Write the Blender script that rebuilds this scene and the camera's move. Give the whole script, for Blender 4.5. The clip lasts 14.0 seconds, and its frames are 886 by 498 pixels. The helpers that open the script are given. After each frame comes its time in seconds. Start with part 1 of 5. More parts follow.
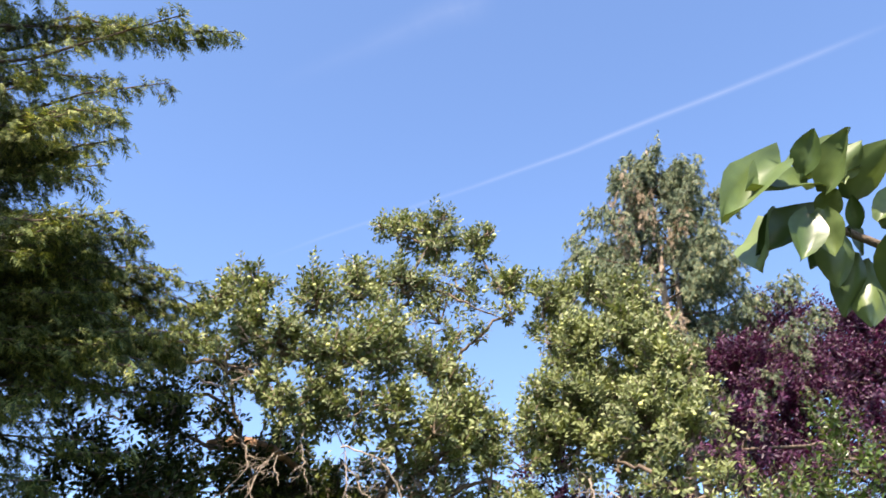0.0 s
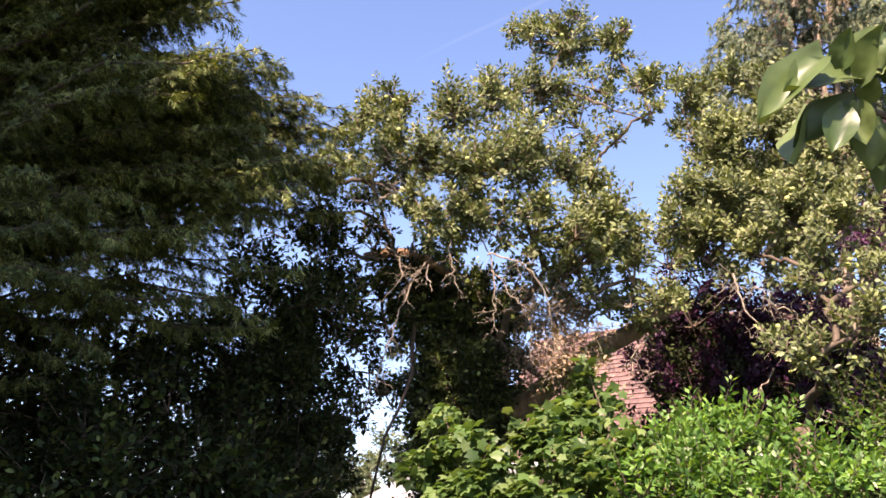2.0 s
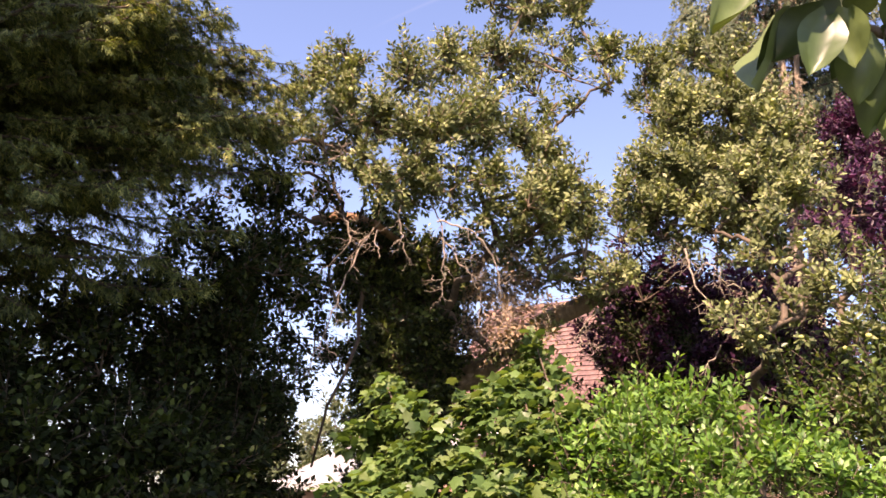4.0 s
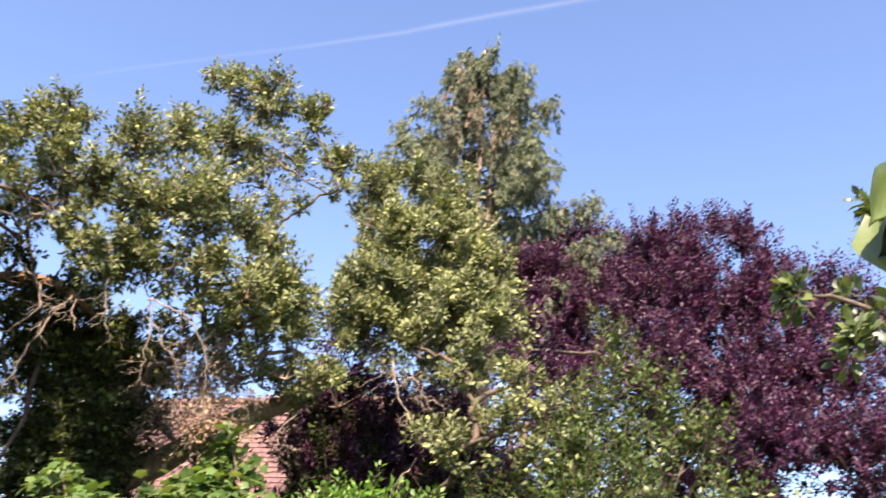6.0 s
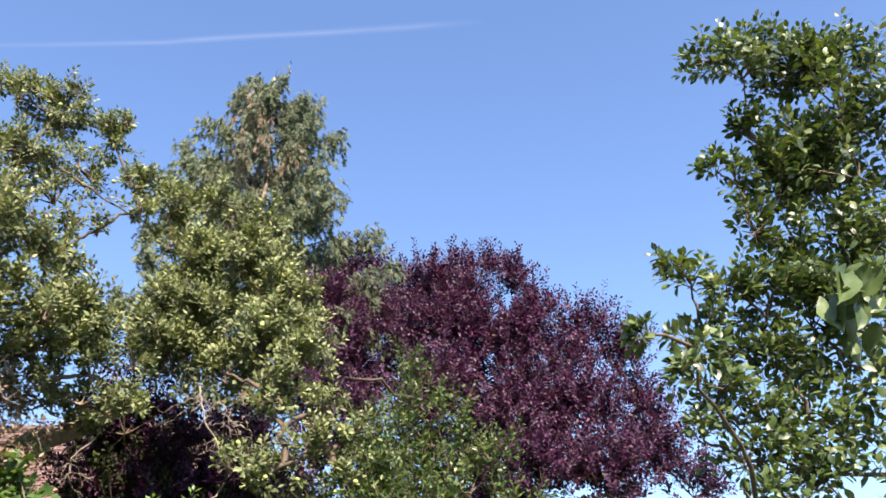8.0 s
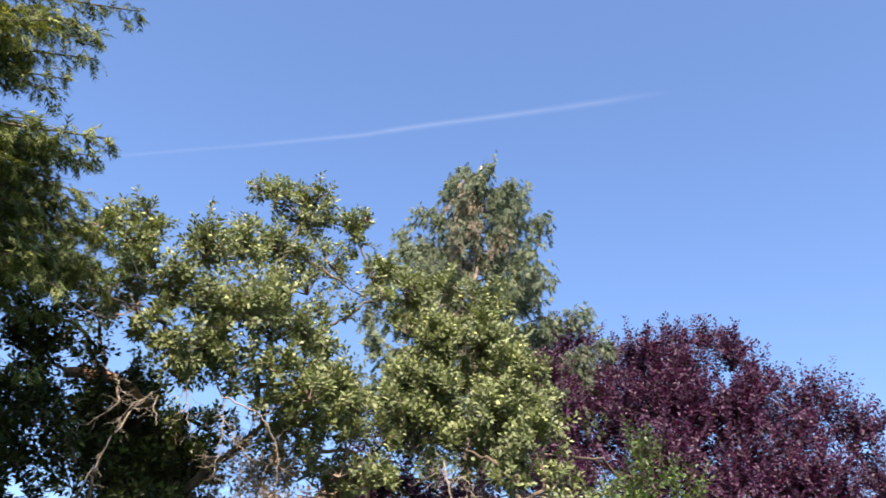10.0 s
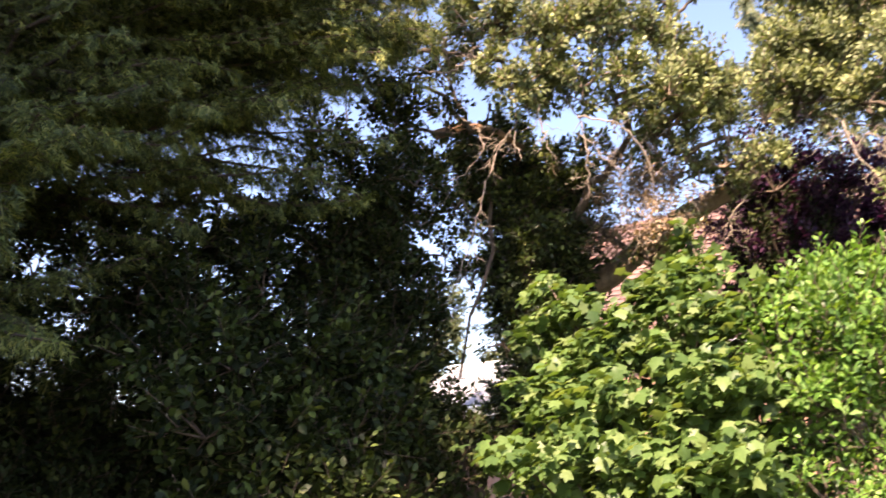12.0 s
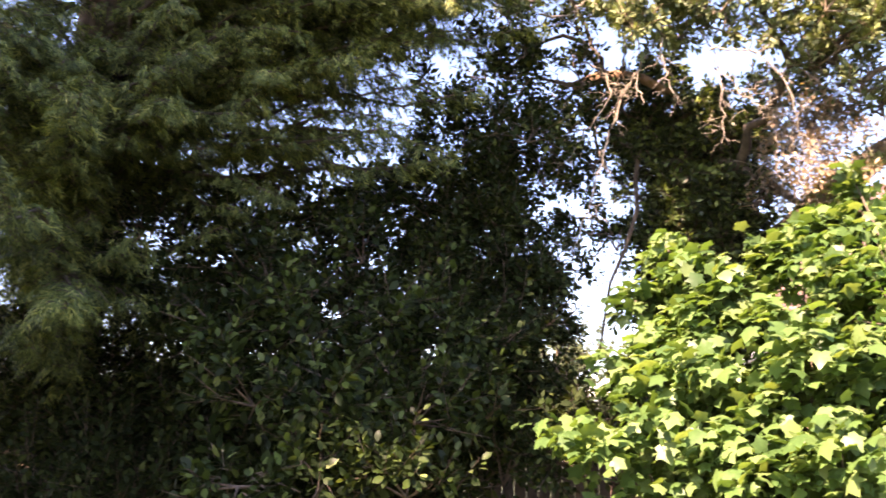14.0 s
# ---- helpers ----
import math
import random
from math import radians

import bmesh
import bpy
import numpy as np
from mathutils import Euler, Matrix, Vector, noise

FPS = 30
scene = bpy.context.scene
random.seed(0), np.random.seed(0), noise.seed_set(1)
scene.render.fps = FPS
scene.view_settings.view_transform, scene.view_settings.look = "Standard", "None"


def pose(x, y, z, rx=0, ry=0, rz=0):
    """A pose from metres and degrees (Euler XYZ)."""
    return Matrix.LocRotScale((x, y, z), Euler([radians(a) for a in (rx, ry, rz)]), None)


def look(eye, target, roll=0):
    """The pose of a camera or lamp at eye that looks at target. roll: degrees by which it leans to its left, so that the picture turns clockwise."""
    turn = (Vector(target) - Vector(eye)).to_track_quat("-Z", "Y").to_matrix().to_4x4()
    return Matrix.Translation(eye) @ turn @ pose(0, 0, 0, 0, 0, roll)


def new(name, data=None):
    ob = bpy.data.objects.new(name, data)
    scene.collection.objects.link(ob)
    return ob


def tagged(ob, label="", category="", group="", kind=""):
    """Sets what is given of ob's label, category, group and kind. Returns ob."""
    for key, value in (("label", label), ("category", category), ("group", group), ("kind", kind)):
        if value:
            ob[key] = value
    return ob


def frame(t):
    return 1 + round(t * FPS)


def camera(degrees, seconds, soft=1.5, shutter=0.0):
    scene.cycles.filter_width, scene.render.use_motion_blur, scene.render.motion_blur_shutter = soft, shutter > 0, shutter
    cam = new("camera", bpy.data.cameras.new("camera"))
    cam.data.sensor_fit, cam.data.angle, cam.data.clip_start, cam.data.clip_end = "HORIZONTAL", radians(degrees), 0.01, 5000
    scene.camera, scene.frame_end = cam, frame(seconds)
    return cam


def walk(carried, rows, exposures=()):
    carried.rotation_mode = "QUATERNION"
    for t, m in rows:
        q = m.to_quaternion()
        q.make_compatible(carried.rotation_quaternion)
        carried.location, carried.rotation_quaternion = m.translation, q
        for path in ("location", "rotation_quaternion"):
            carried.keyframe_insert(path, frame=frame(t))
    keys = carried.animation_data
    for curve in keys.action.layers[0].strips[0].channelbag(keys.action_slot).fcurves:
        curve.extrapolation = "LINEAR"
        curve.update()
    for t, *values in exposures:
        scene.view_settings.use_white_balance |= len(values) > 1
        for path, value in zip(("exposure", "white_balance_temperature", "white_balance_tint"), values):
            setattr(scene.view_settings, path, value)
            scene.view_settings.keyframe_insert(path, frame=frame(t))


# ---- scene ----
cam = camera(55.0, 14.0, soft=1.6, shutter=0.25)
PATH = [
    (0, (1.463, 1.083, 2.065), (0.596, 2.529, 3.141), 1.2),
    (0.5, (1.496, 1.054, 2.093), (0.502, 2.488, 3.073), 1.5),
    (1, (1.543, 1.053, 2.098), (0.426, 2.474, 2.954), 1.7),
    (1.5, (1.582, 0.965, 2.072), (0.379, 2.389, 2.797), 1.5),
    (2, (1.612, 0.963, 2.083), (0.367, 2.387, 2.733), 1.8),
    (2.2, (1.598, 0.962, 2.074), (0.37, 2.394, 2.737), 1.7),
    (4.5, (1.504, 1.212, 2.16), (0.36, 2.754, 2.72), 3.9),
    (5, (1.431, 1.207, 2.163), (0.435, 2.827, 2.781), 4.1),
    (5.5, (1.317, 1.128, 2.097), (0.547, 2.82, 2.835), 4.1),
    (6, (1.184, 0.955, 2.109), (0.698, 2.705, 2.946), 3.4),
    (6.5, (0.999, 0.824, 2.067), (0.81, 2.602, 2.962), 1.3),
    (7, (0.858, 0.843, 2.03), (0.885, 2.638, 2.91), -1.0),
    (7.2, (0.835, 0.773, 2.009), (0.921, 2.577, 2.867), -1.8),
    (9.3, (0.384, 0.09, 1.84), (0.266, 1.798, 2.875), 0.2),
    (9.5, (0.35, 0.011, 1.804), (0.159, 1.705, 2.851), 1.2),
    (10, (0.353, -0.022, 1.77), (-0.012, 1.64, 2.822), 3.8),
    (10.5, (0.446, 0.007, 1.732), (-0.08, 1.654, 2.737), 5.4),
    (11, (0.457, 0.191, 1.768), (-0.254, 1.874, 2.582), 4.0),
    (11.5, (0.496, 0.422, 1.764), (-0.481, 2.072, 2.332), 0.9),
    (12, (0.597, 0.707, 1.758), (-0.673, 2.182, 2.217), -1.3),
    (12.5, (0.721, 1.077, 1.758), (-0.773, 2.325, 2.217), 0.2),
    (13, (0.863, 1.454, 1.774), (-0.72, 2.594, 2.217), 1.0),
    (13.5, (0.966, 1.875, 1.752), (-0.589, 3.066, 2.155), 0.7),
    (14, (1.122, 2.216, 1.775), (-0.567, 3.209, 2.178), 1.1),
]
EXPOSURES = [(0, 1.81, 6700, 18), (0.5, 1.98, 6800, 20), (1, 1.86, 6850, 22), (2, 1.79, 7350, 31), (4.5, 1.79, 8100, 39), (5, 1.79, 8000, 38), (6, 1.83, 7150, 26), (7, 1.74, 6750, 19), (9.5, 1.48, 6500, 18), (10.5, 1.73, 6600, 19), (11, 1.91, 6850, 22), (12, 2.25, 7900, 32), (13, 2.98, 8100, 33), (13.5, 3.08, 8100, 34), (14, 2.95, 8100, 36)]
walk(cam, [(t, look(eye, target, roll)) for t, eye, target, roll in PATH], EXPOSURES)

# ---- light ----
SUN_AZ, SUN_EL = 168.0, 50.0          # compass degrees clockwise from +y, and height
world = bpy.data.worlds.new("sky")
scene.world = world
world.use_nodes = True
wn = world.node_tree.nodes
sky = wn.new("ShaderNodeTexSky")
sky.sky_type, sky.sun_disc = "NISHITA", False
sky.sun_elevation, sky.sun_rotation = radians(SUN_EL), radians(SUN_AZ)
sky.air_density, sky.dust_density, sky.ozone_density = 1.0, 1.0, 2.5
blue = wn.new("ShaderNodeMix")         # a deeper blue, as after a clear night
blue.data_type, blue.blend_type = "RGBA", "MULTIPLY"
blue.inputs[0].default_value, blue.inputs[7].default_value = 1.0, (0.88, 1.0, 1.1, 1)
world.node_tree.links.new(sky.outputs[0], blue.inputs[6])
world.node_tree.links.new(blue.outputs[2], wn["Background"].inputs[0])
wn["Background"].inputs[1].default_value = 0.095
sun = new("sun", bpy.data.lights.new("sun", "SUN"))
sun.data.energy, sun.data.angle, sun.data.color = 5.0, radians(0.6), (1.0, 0.90, 0.74)
to_sun = Vector((math.sin(radians(SUN_AZ)) * math.cos(radians(SUN_EL)), math.cos(radians(SUN_AZ)) * math.cos(radians(SUN_EL)), math.sin(radians(SUN_EL))))
sun.matrix_world = look(to_sun * 60, (0, 0, 0))

rng = np.random.default_rng(7)


# ---- materials ----
def nodes_of(name):
    m = bpy.data.materials.new(name)
    m.use_nodes = True
    t = m.node_tree
    return m, t, t.nodes["Principled BSDF"], t.nodes["Material Output"]


def ramp(t, fac, stops):
    r = t.nodes.new("ShaderNodeValToRGB")
    while len(r.color_ramp.elements) < len(stops):
        r.color_ramp.elements.new(0.5)
    for e, (p, c) in zip(r.color_ramp.elements, stops):
        e.position, e.color = p, (*c, 1)
    t.links.new(fac, r.inputs[0])
    return r.outputs[0]


def noise_of(t, scale, detail=4.0, rough=0.6, stretch=None):
    n = t.nodes.new("ShaderNodeTexNoise")
    n.inputs["Scale"].default_value, n.inputs["Detail"].default_value, n.inputs["Roughness"].default_value = scale, detail, rough
    c = t.nodes.new("ShaderNodeTexCoord")
    if stretch:
        mp = t.nodes.new("ShaderNodeMapping")
        mp.inputs["Scale"].default_value = stretch
        t.links.new(c.outputs["Object"], mp.inputs[0])
        t.links.new(mp.outputs[0], n.inputs[0])
    else:
        t.links.new(c.outputs["Object"], n.inputs[0])
    return n.outputs["Fac"]


def mix(t, fac, a, b, blend="MIX"):
    m = t.nodes.new("ShaderNodeMix")
    m.data_type, m.blend_type = "RGBA", blend
    for sock, v in ((m.inputs[0], fac), (m.inputs[6], a), (m.inputs[7], b)):
        if isinstance(v, bpy.types.NodeSocket):
            t.links.new(v, sock)
        else:
            sock.default_value = v if isinstance(v, float) else (*v, 1)
    return m.outputs[2]


def leaf_material(name, stops, glow=0.35, gloss=0.45, patch=2.0, piece=False, spec=0.45, through_tint=(1.25, 1.2, 0.5), drift=0.55):
    """Foliage: a colour of its own for each leaf, drifting from bough to bough, with light coming through the blade."""
    m, t, p, out = nodes_of(name)
    if piece:
        r = t.nodes.new("ShaderNodeObjectInfo").outputs["Random"]
    else:
        r = t.nodes.new("ShaderNodeNewGeometry").outputs["Random Per Island"]
    col = ramp(t, r, stops)
    big = noise_of(t, patch, 2.0)
    col = mix(t, drift, col, ramp(t, big, [(0.35, (0.55, 0.58, 0.55)), (0.65, (1.35, 1.3, 1.15))]), "MULTIPLY")
    vein = noise_of(t, 60.0, 3.0)
    col = mix(t, 0.35, col, ramp(t, vein, [(0.3, (0.75, 0.75, 0.7)), (0.7, (1.15, 1.15, 1.1))]), "MULTIPLY")
    t.links.new(col, p.inputs["Base Color"])
    p.inputs["Roughness"].default_value = gloss
    p.inputs["Specular IOR Level"].default_value = spec
    tr = t.nodes.new("ShaderNodeBsdfTranslucent")
    t.links.new(mix(t, 1.0, col, through_tint, "MULTIPLY"), tr.inputs[0])
    sh = t.nodes.new("ShaderNodeMixShader")
    sh.inputs[0].default_value = glow
    t.links.new(p.outputs[0], sh.inputs[1])
    t.links.new(tr.outputs[0], sh.inputs[2])
    t.links.new(sh.outputs[0], out.inputs[0])
    return m


def bark_material(name, dark, light, scale=14.0):
    m, t, p, out = nodes_of(name)
    f = noise_of(t, scale, 6.0, 0.7, (1, 1, 0.25))
    g = noise_of(t, scale * 0.2, 3.0)
    col = mix(t, 0.5, ramp(t, f, [(0.3, dark), (0.7, light)]), ramp(t, g, [(0.35, (0.7, 0.75, 0.65)), (0.65, (1.2, 1.15, 1.1))]), "MULTIPLY")
    t.links.new(col, p.inputs["Base Color"])
    p.inputs["Roughness"].default_value = 0.9
    b = t.nodes.new("ShaderNodeBump")
    b.inputs["Strength"].default_value, b.inputs["Distance"].default_value = 0.8, 0.02
    t.links.new(f, b.inputs["Height"])
    t.links.new(b.outputs[0], p.inputs["Normal"])
    return m


def plain_material(name, a, b, scale=6.0, rough=0.8, bump=0.2, vary=""):
    m, t, p, out = nodes_of(name)
    f = noise_of(t, scale, 5.0)
    g = noise_of(t, scale * 9, 3.0)
    col = mix(t, 0.3, ramp(t, f, [(0.3, a), (0.7, b)]), ramp(t, g, [(0.3, (0.7, 0.7, 0.7)), (0.7, (1.2, 1.2, 1.2))]), "MULTIPLY")
    if vary:
        r = t.nodes.new("ShaderNodeObjectInfo").outputs["Random"] if vary == "piece" else t.nodes.new("ShaderNodeNewGeometry").outputs["Random Per Island"]
        col = mix(t, 1.0, col, ramp(t, r, [(0.0, (0.72, 0.74, 0.76)), (0.8, (1.15, 1.1, 1.08)), (1.0, (1.4, 1.3, 1.2))]), "MULTIPLY")
    t.links.new(col, p.inputs["Base Color"])
    p.inputs["Roughness"].default_value = rough
    bp = t.nodes.new("ShaderNodeBump")
    bp.inputs["Strength"].default_value, bp.inputs["Distance"].default_value = bump, 0.02
    t.links.new(g, bp.inputs["Height"])
    t.links.new(bp.outputs[0], p.inputs["Normal"])
    return m


APPLE_LEAF = leaf_material("apple_leaf", [(0.0, (0.0651, 0.088, 0.0368)), (0.35, (0.123, 0.153, 0.0656)), (0.7, (0.179, 0.21, 0.096)), (0.92, (0.233, 0.262, 0.132)), (1.0, (0.279, 0.29, 0.168))], glow=0.22, gloss=0.5, spec=0.25, through_tint=(1.1, 1.15, 0.6), drift=0.75)
NEAR_LEAF = leaf_material("near_apple_leaf", [(0.0, (0.035, 0.06, 0.022)), (0.6, (0.068, 0.11, 0.037)), (0.88, (0.12, 0.17, 0.06)), (1.0, (0.19, 0.23, 0.1))], glow=0.25, gloss=0.4)
BRANCH_LEAF = leaf_material("overhanging_leaf", [(0.0, (0.0459, 0.0816, 0.0255)), (1.0, (0.122, 0.168, 0.0612))], glow=0.15, gloss=0.4, piece=True, spec=0.4)
RED_LEAF = leaf_material("purple_leaf", [(0.0, (0.0218, 0.00676, 0.0234)), (0.5, (0.0448, 0.0125, 0.0431)), (0.85, (0.0808, 0.0251, 0.0702)), (1.0, (0.131, 0.058, 0.111))], glow=0.2, gloss=0.5, through_tint=(1.7, 0.6, 1.15), spec=0.3)
MAPLE_LEAF = leaf_material("maple_leaf", [(0.0, (0.0513, 0.106, 0.0332)), (0.6, (0.102, 0.183, 0.0566)), (1.0, (0.18, 0.25, 0.1))], glow=0.4, gloss=0.4, spec=0.25)
MAPLE_PIECE = leaf_material("maple_leaf_single", [(0.0, (0.0513, 0.106, 0.0332)), (0.6, (0.102, 0.183, 0.0566)), (1.0, (0.18, 0.25, 0.1))], glow=0.4, gloss=0.4, piece=True, spec=0.25)
HEDGE_LEAF = leaf_material("hedge_leaf", [(0.0, (0.0476, 0.124, 0.0284)), (0.6, (0.109, 0.24, 0.0486)), (1.0, (0.211, 0.364, 0.0891))], glow=0.4)
SHRUB_LEAF = leaf_material("shrub_leaf", [(0.0, (0.0205, 0.0424, 0.0125)), (0.55, (0.0533, 0.0943, 0.0234)), (0.85, (0.0984, 0.151, 0.0389)), (1.0, (0.18, 0.226, 0.0779))], glow=0.3, gloss=0.38)
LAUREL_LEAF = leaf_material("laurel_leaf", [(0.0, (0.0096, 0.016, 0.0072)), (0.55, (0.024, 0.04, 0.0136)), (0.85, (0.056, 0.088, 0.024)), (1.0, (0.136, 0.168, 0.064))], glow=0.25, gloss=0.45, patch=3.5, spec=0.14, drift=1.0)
IVY_LEAF = leaf_material("ivy_leaf", [(0.0, (0.016, 0.028, 0.011)), (0.65, (0.045, 0.07, 0.022)), (0.9, (0.13, 0.18, 0.055)), (1.0, (0.24, 0.29, 0.11))], glow=0.25, gloss=0.45, spec=0.35, patch=3.5, drift=1.0)
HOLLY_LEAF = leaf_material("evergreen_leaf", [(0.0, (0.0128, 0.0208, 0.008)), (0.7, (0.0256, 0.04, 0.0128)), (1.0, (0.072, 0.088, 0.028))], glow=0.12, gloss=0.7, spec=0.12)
CYPRESS_LEAF = leaf_material("cypress_spray", [(0.0, (0.0312, 0.0475, 0.0208)), (0.5, (0.09, 0.125, 0.0442)), (0.85, (0.192, 0.225, 0.0754)), (1.0, (0.324, 0.325, 0.13))], glow=0.25, gloss=0.65, spec=0.2, patch=1.5, drift=1.0)
WEEP_LEAF = leaf_material("weeping_spray", [(0.0, (0.04, 0.065, 0.04)), (0.6, (0.085, 0.12, 0.068)), (0.9, (0.15, 0.165, 0.085)), (1.0, (0.23, 0.20, 0.12))], glow=0.2, gloss=0.7, patch=0.6)
DRY_LEAF = leaf_material("withered_spray", [(0.0, (0.20, 0.13, 0.085)), (1.0, (0.42, 0.31, 0.22))], glow=0.2, gloss=0.8)
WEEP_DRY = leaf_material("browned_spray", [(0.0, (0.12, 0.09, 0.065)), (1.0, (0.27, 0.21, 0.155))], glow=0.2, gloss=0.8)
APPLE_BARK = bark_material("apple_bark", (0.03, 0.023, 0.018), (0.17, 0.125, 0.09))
# the apple bark again, with sunlight put into it as a paler colour
LIT_BARK = bark_material("painted_sunlit_bark", (0.10, 0.07, 0.05), (0.36, 0.265, 0.19))
DEAD_BARK = bark_material("dead_bark", (0.13, 0.10, 0.08), (0.36, 0.295, 0.24), 25.0)
CUT_BARK = bark_material("bare_orange_bark", (0.10, 0.055, 0.033), (0.34, 0.20, 0.12), 18.0)
DARK_BARK = bark_material("dark_bark", (0.03, 0.022, 0.018), (0.16, 0.11, 0.08))
PALE_BARK = bark_material("pale_bark", (0.2, 0.145, 0.11), (0.45, 0.355, 0.27))
GROUND = plain_material("ground", (0.03, 0.045, 0.02), (0.07, 0.08, 0.035), 1.2, 0.95, 0.6)
TILE = plain_material("roof_tile", (0.105, 0.058, 0.052), (0.185, 0.11, 0.10), 3.0, 0.85, 0.4, "island")
TILE_PIECE = plain_material("roof_tile_single", (0.105, 0.058, 0.052), (0.185, 0.11, 0.10), 3.0, 0.85, 0.4, "piece")
BRICK = plain_material("house_brick", (0.26, 0.14, 0.10), (0.36, 0.22, 0.16), 4.0, 0.9, 0.4)
WHITE = plain_material("white_paint", (0.74, 0.73, 0.70), (0.82, 0.81, 0.79), 2.0, 0.5, 0.05)
FELT = plain_material("grey_roof_felt", (0.20, 0.20, 0.21), (0.30, 0.30, 0.31), 3.0, 0.9, 0.3)
FRUIT = plain_material("apple_skin", (0.30, 0.36, 0.10), (0.42, 0.40, 0.14), 9.0, 0.5, 0.02)


# ---- mesh helpers ----
def mesh_from(name, verts, faces, sizes, material, smooth=False):
    """A mesh from arrays: corner points, the loop of corners, and how many corners each face has."""
    me = bpy.data.meshes.new(name)
    verts, faces, sizes = np.asarray(verts, float), np.asarray(faces, np.int32), np.asarray(sizes, np.int32)
    me.vertices.add(len(verts))
    me.vertices.foreach_set("co", verts.ravel())
    me.loops.add(len(faces))
    me.loops.foreach_set("vertex_index", faces)
    me.polygons.add(len(sizes))
    me.polygons.foreach_set("loop_start", np.r_[0, np.cumsum(sizes)[:-1]].astype(np.int32))
    me.polygons.foreach_set("loop_total", sizes)
    if smooth:
        me.polygons.foreach_set("use_smooth", np.ones(len(sizes), bool))
    me.update(calc_edges=True)
    me.materials.append(material)
    return me


def thing(name, place, label, category, group="", kind=""):
    ob = new(name)
    ob.location = place
    ob.empty_display_size = 0.2
    return tagged(ob, label, category, group, kind)


def part_of(name, me, parent, label="", kind=""):
    ob = new(name, me)
    ob.parent = parent
    ob.matrix_parent_inverse = Matrix.Translation(-Vector(parent.location))
    return tagged(ob, label, "", "", kind)


def part(name, bm, material, parent, label=""):
    me = bpy.data.meshes.new(name)
    bm.to_mesh(me)
    bm.free()
    me.materials.append(material)
    return part_of(name, me, parent, label)


def unit(v):
    v = np.asarray(v, float)
    return v / np.maximum(np.linalg.norm(v, axis=-1, keepdims=True), 1e-9)


def scatter(template, faces, sizes, at, ahead, up, scale):
    """Copies of a leaf: its y runs along ahead, its z leans to up."""
    at, scale = np.asarray(at, float), np.asarray(scale, float)
    y = unit(ahead)
    x = unit(np.cross(y, up))
    z = np.cross(x, y)
    tv = np.asarray(template, float)
    v = at[:, None, :] + scale[:, None, None] * (tv[None, :, 0:1] * x[:, None] + tv[None, :, 1:2] * y[:, None] + tv[None, :, 2:3] * z[:, None])
    n = len(at)
    f = (np.asarray(faces)[None] + (np.arange(n) * len(tv))[:, None]).ravel()
    return v.reshape(-1, 3), f, np.tile(sizes, n)


def flat(faces):
    return [i for f in faces for i in f], [len(f) for f in faces]


OVAL_V = [(0, 0, 0), (-0.25, 0.3, 0.05), (0.25, 0.3, 0.05), (0, 0.35, 0), (-0.27, 0.65, 0.03), (0.27, 0.65, 0.03), (0, 0.68, -0.02), (0, 1, -0.12)]
OVAL_F = flat([(0, 3, 1), (0, 2, 3), (1, 3, 6, 4), (3, 2, 5, 6), (4, 6, 7), (6, 5, 7)])
DIAMOND_V = [(0, 0, 0), (-0.26, 0.45, 0.05), (0.26, 0.45, 0.05), (0, 1, -0.05), (0, 0.5, 0)]
DIAMOND_F = flat([(0, 4, 1), (0, 2, 4), (1, 4, 3), (4, 2, 3)])
# five pointed lobes round the stalk's end
PALM_V = [(0, 0, 0), (-0.12, -0.1, 0.0), (-0.42, -0.04, -0.06), (-0.37, 0.24, 0.02), (-0.60, 0.52, -0.1), (-0.32, 0.6, 0.03), (0, 1.0, -0.16), (0.32, 0.6, 0.03), (0.60, 0.52, -0.1), (0.37, 0.24, 0.02), (0.42, -0.04, -0.06), (0.12, -0.1, 0.0), (0, 0.3, 0.05)]
FOLD_V = [(0, 0, 0), (-0.27, 0.48, 0.07), (0, 1, -0.06), (0.27, 0.48, 0.07)]
FOLD_F = flat([(0, 2, 1), (0, 3, 2)])
PALM_F = flat([(12, i, i + 1) for i in range(1, 11)] + [(0, 1, 12), (0, 12, 11)])


def tubes(paths, sides=6):
    """Tapered round limbs. Each path: points and their radii."""
    vs, fs, ss, base = [], [], [], 0
    ang = np.linspace(0, 2 * np.pi, sides, endpoint=False)
    for pts, rad in paths:
        pts, rad = np.asarray(pts, float), np.asarray(rad, float)
        d = unit(np.gradient(pts, axis=0))
        ref = np.where(np.abs(d[:, 2:3]) > 0.9, [[1.0, 0, 0]], [[0, 0, 1.0]])
        a = unit(np.cross(d, ref))
        b = np.cross(d, a)
        ring = pts[:, None] + rad[:, None, None] * (np.cos(ang)[None, :, None] * a[:, None] + np.sin(ang)[None, :, None] * b[:, None])
        vs.append(ring.reshape(-1, 3))
        for i in range(len(pts) - 1):
            for j in range(sides):
                k = (j + 1) % sides
                fs += [base + i * sides + j, base + i * sides + k, base + (i + 1) * sides + k, base + (i + 1) * sides + j]
                ss.append(4)
        fs += [base + (len(pts) - 1) * sides + j for j in range(sides)]
        ss.append(sides)
        base += len(pts) * sides
    return np.concatenate(vs), fs, ss


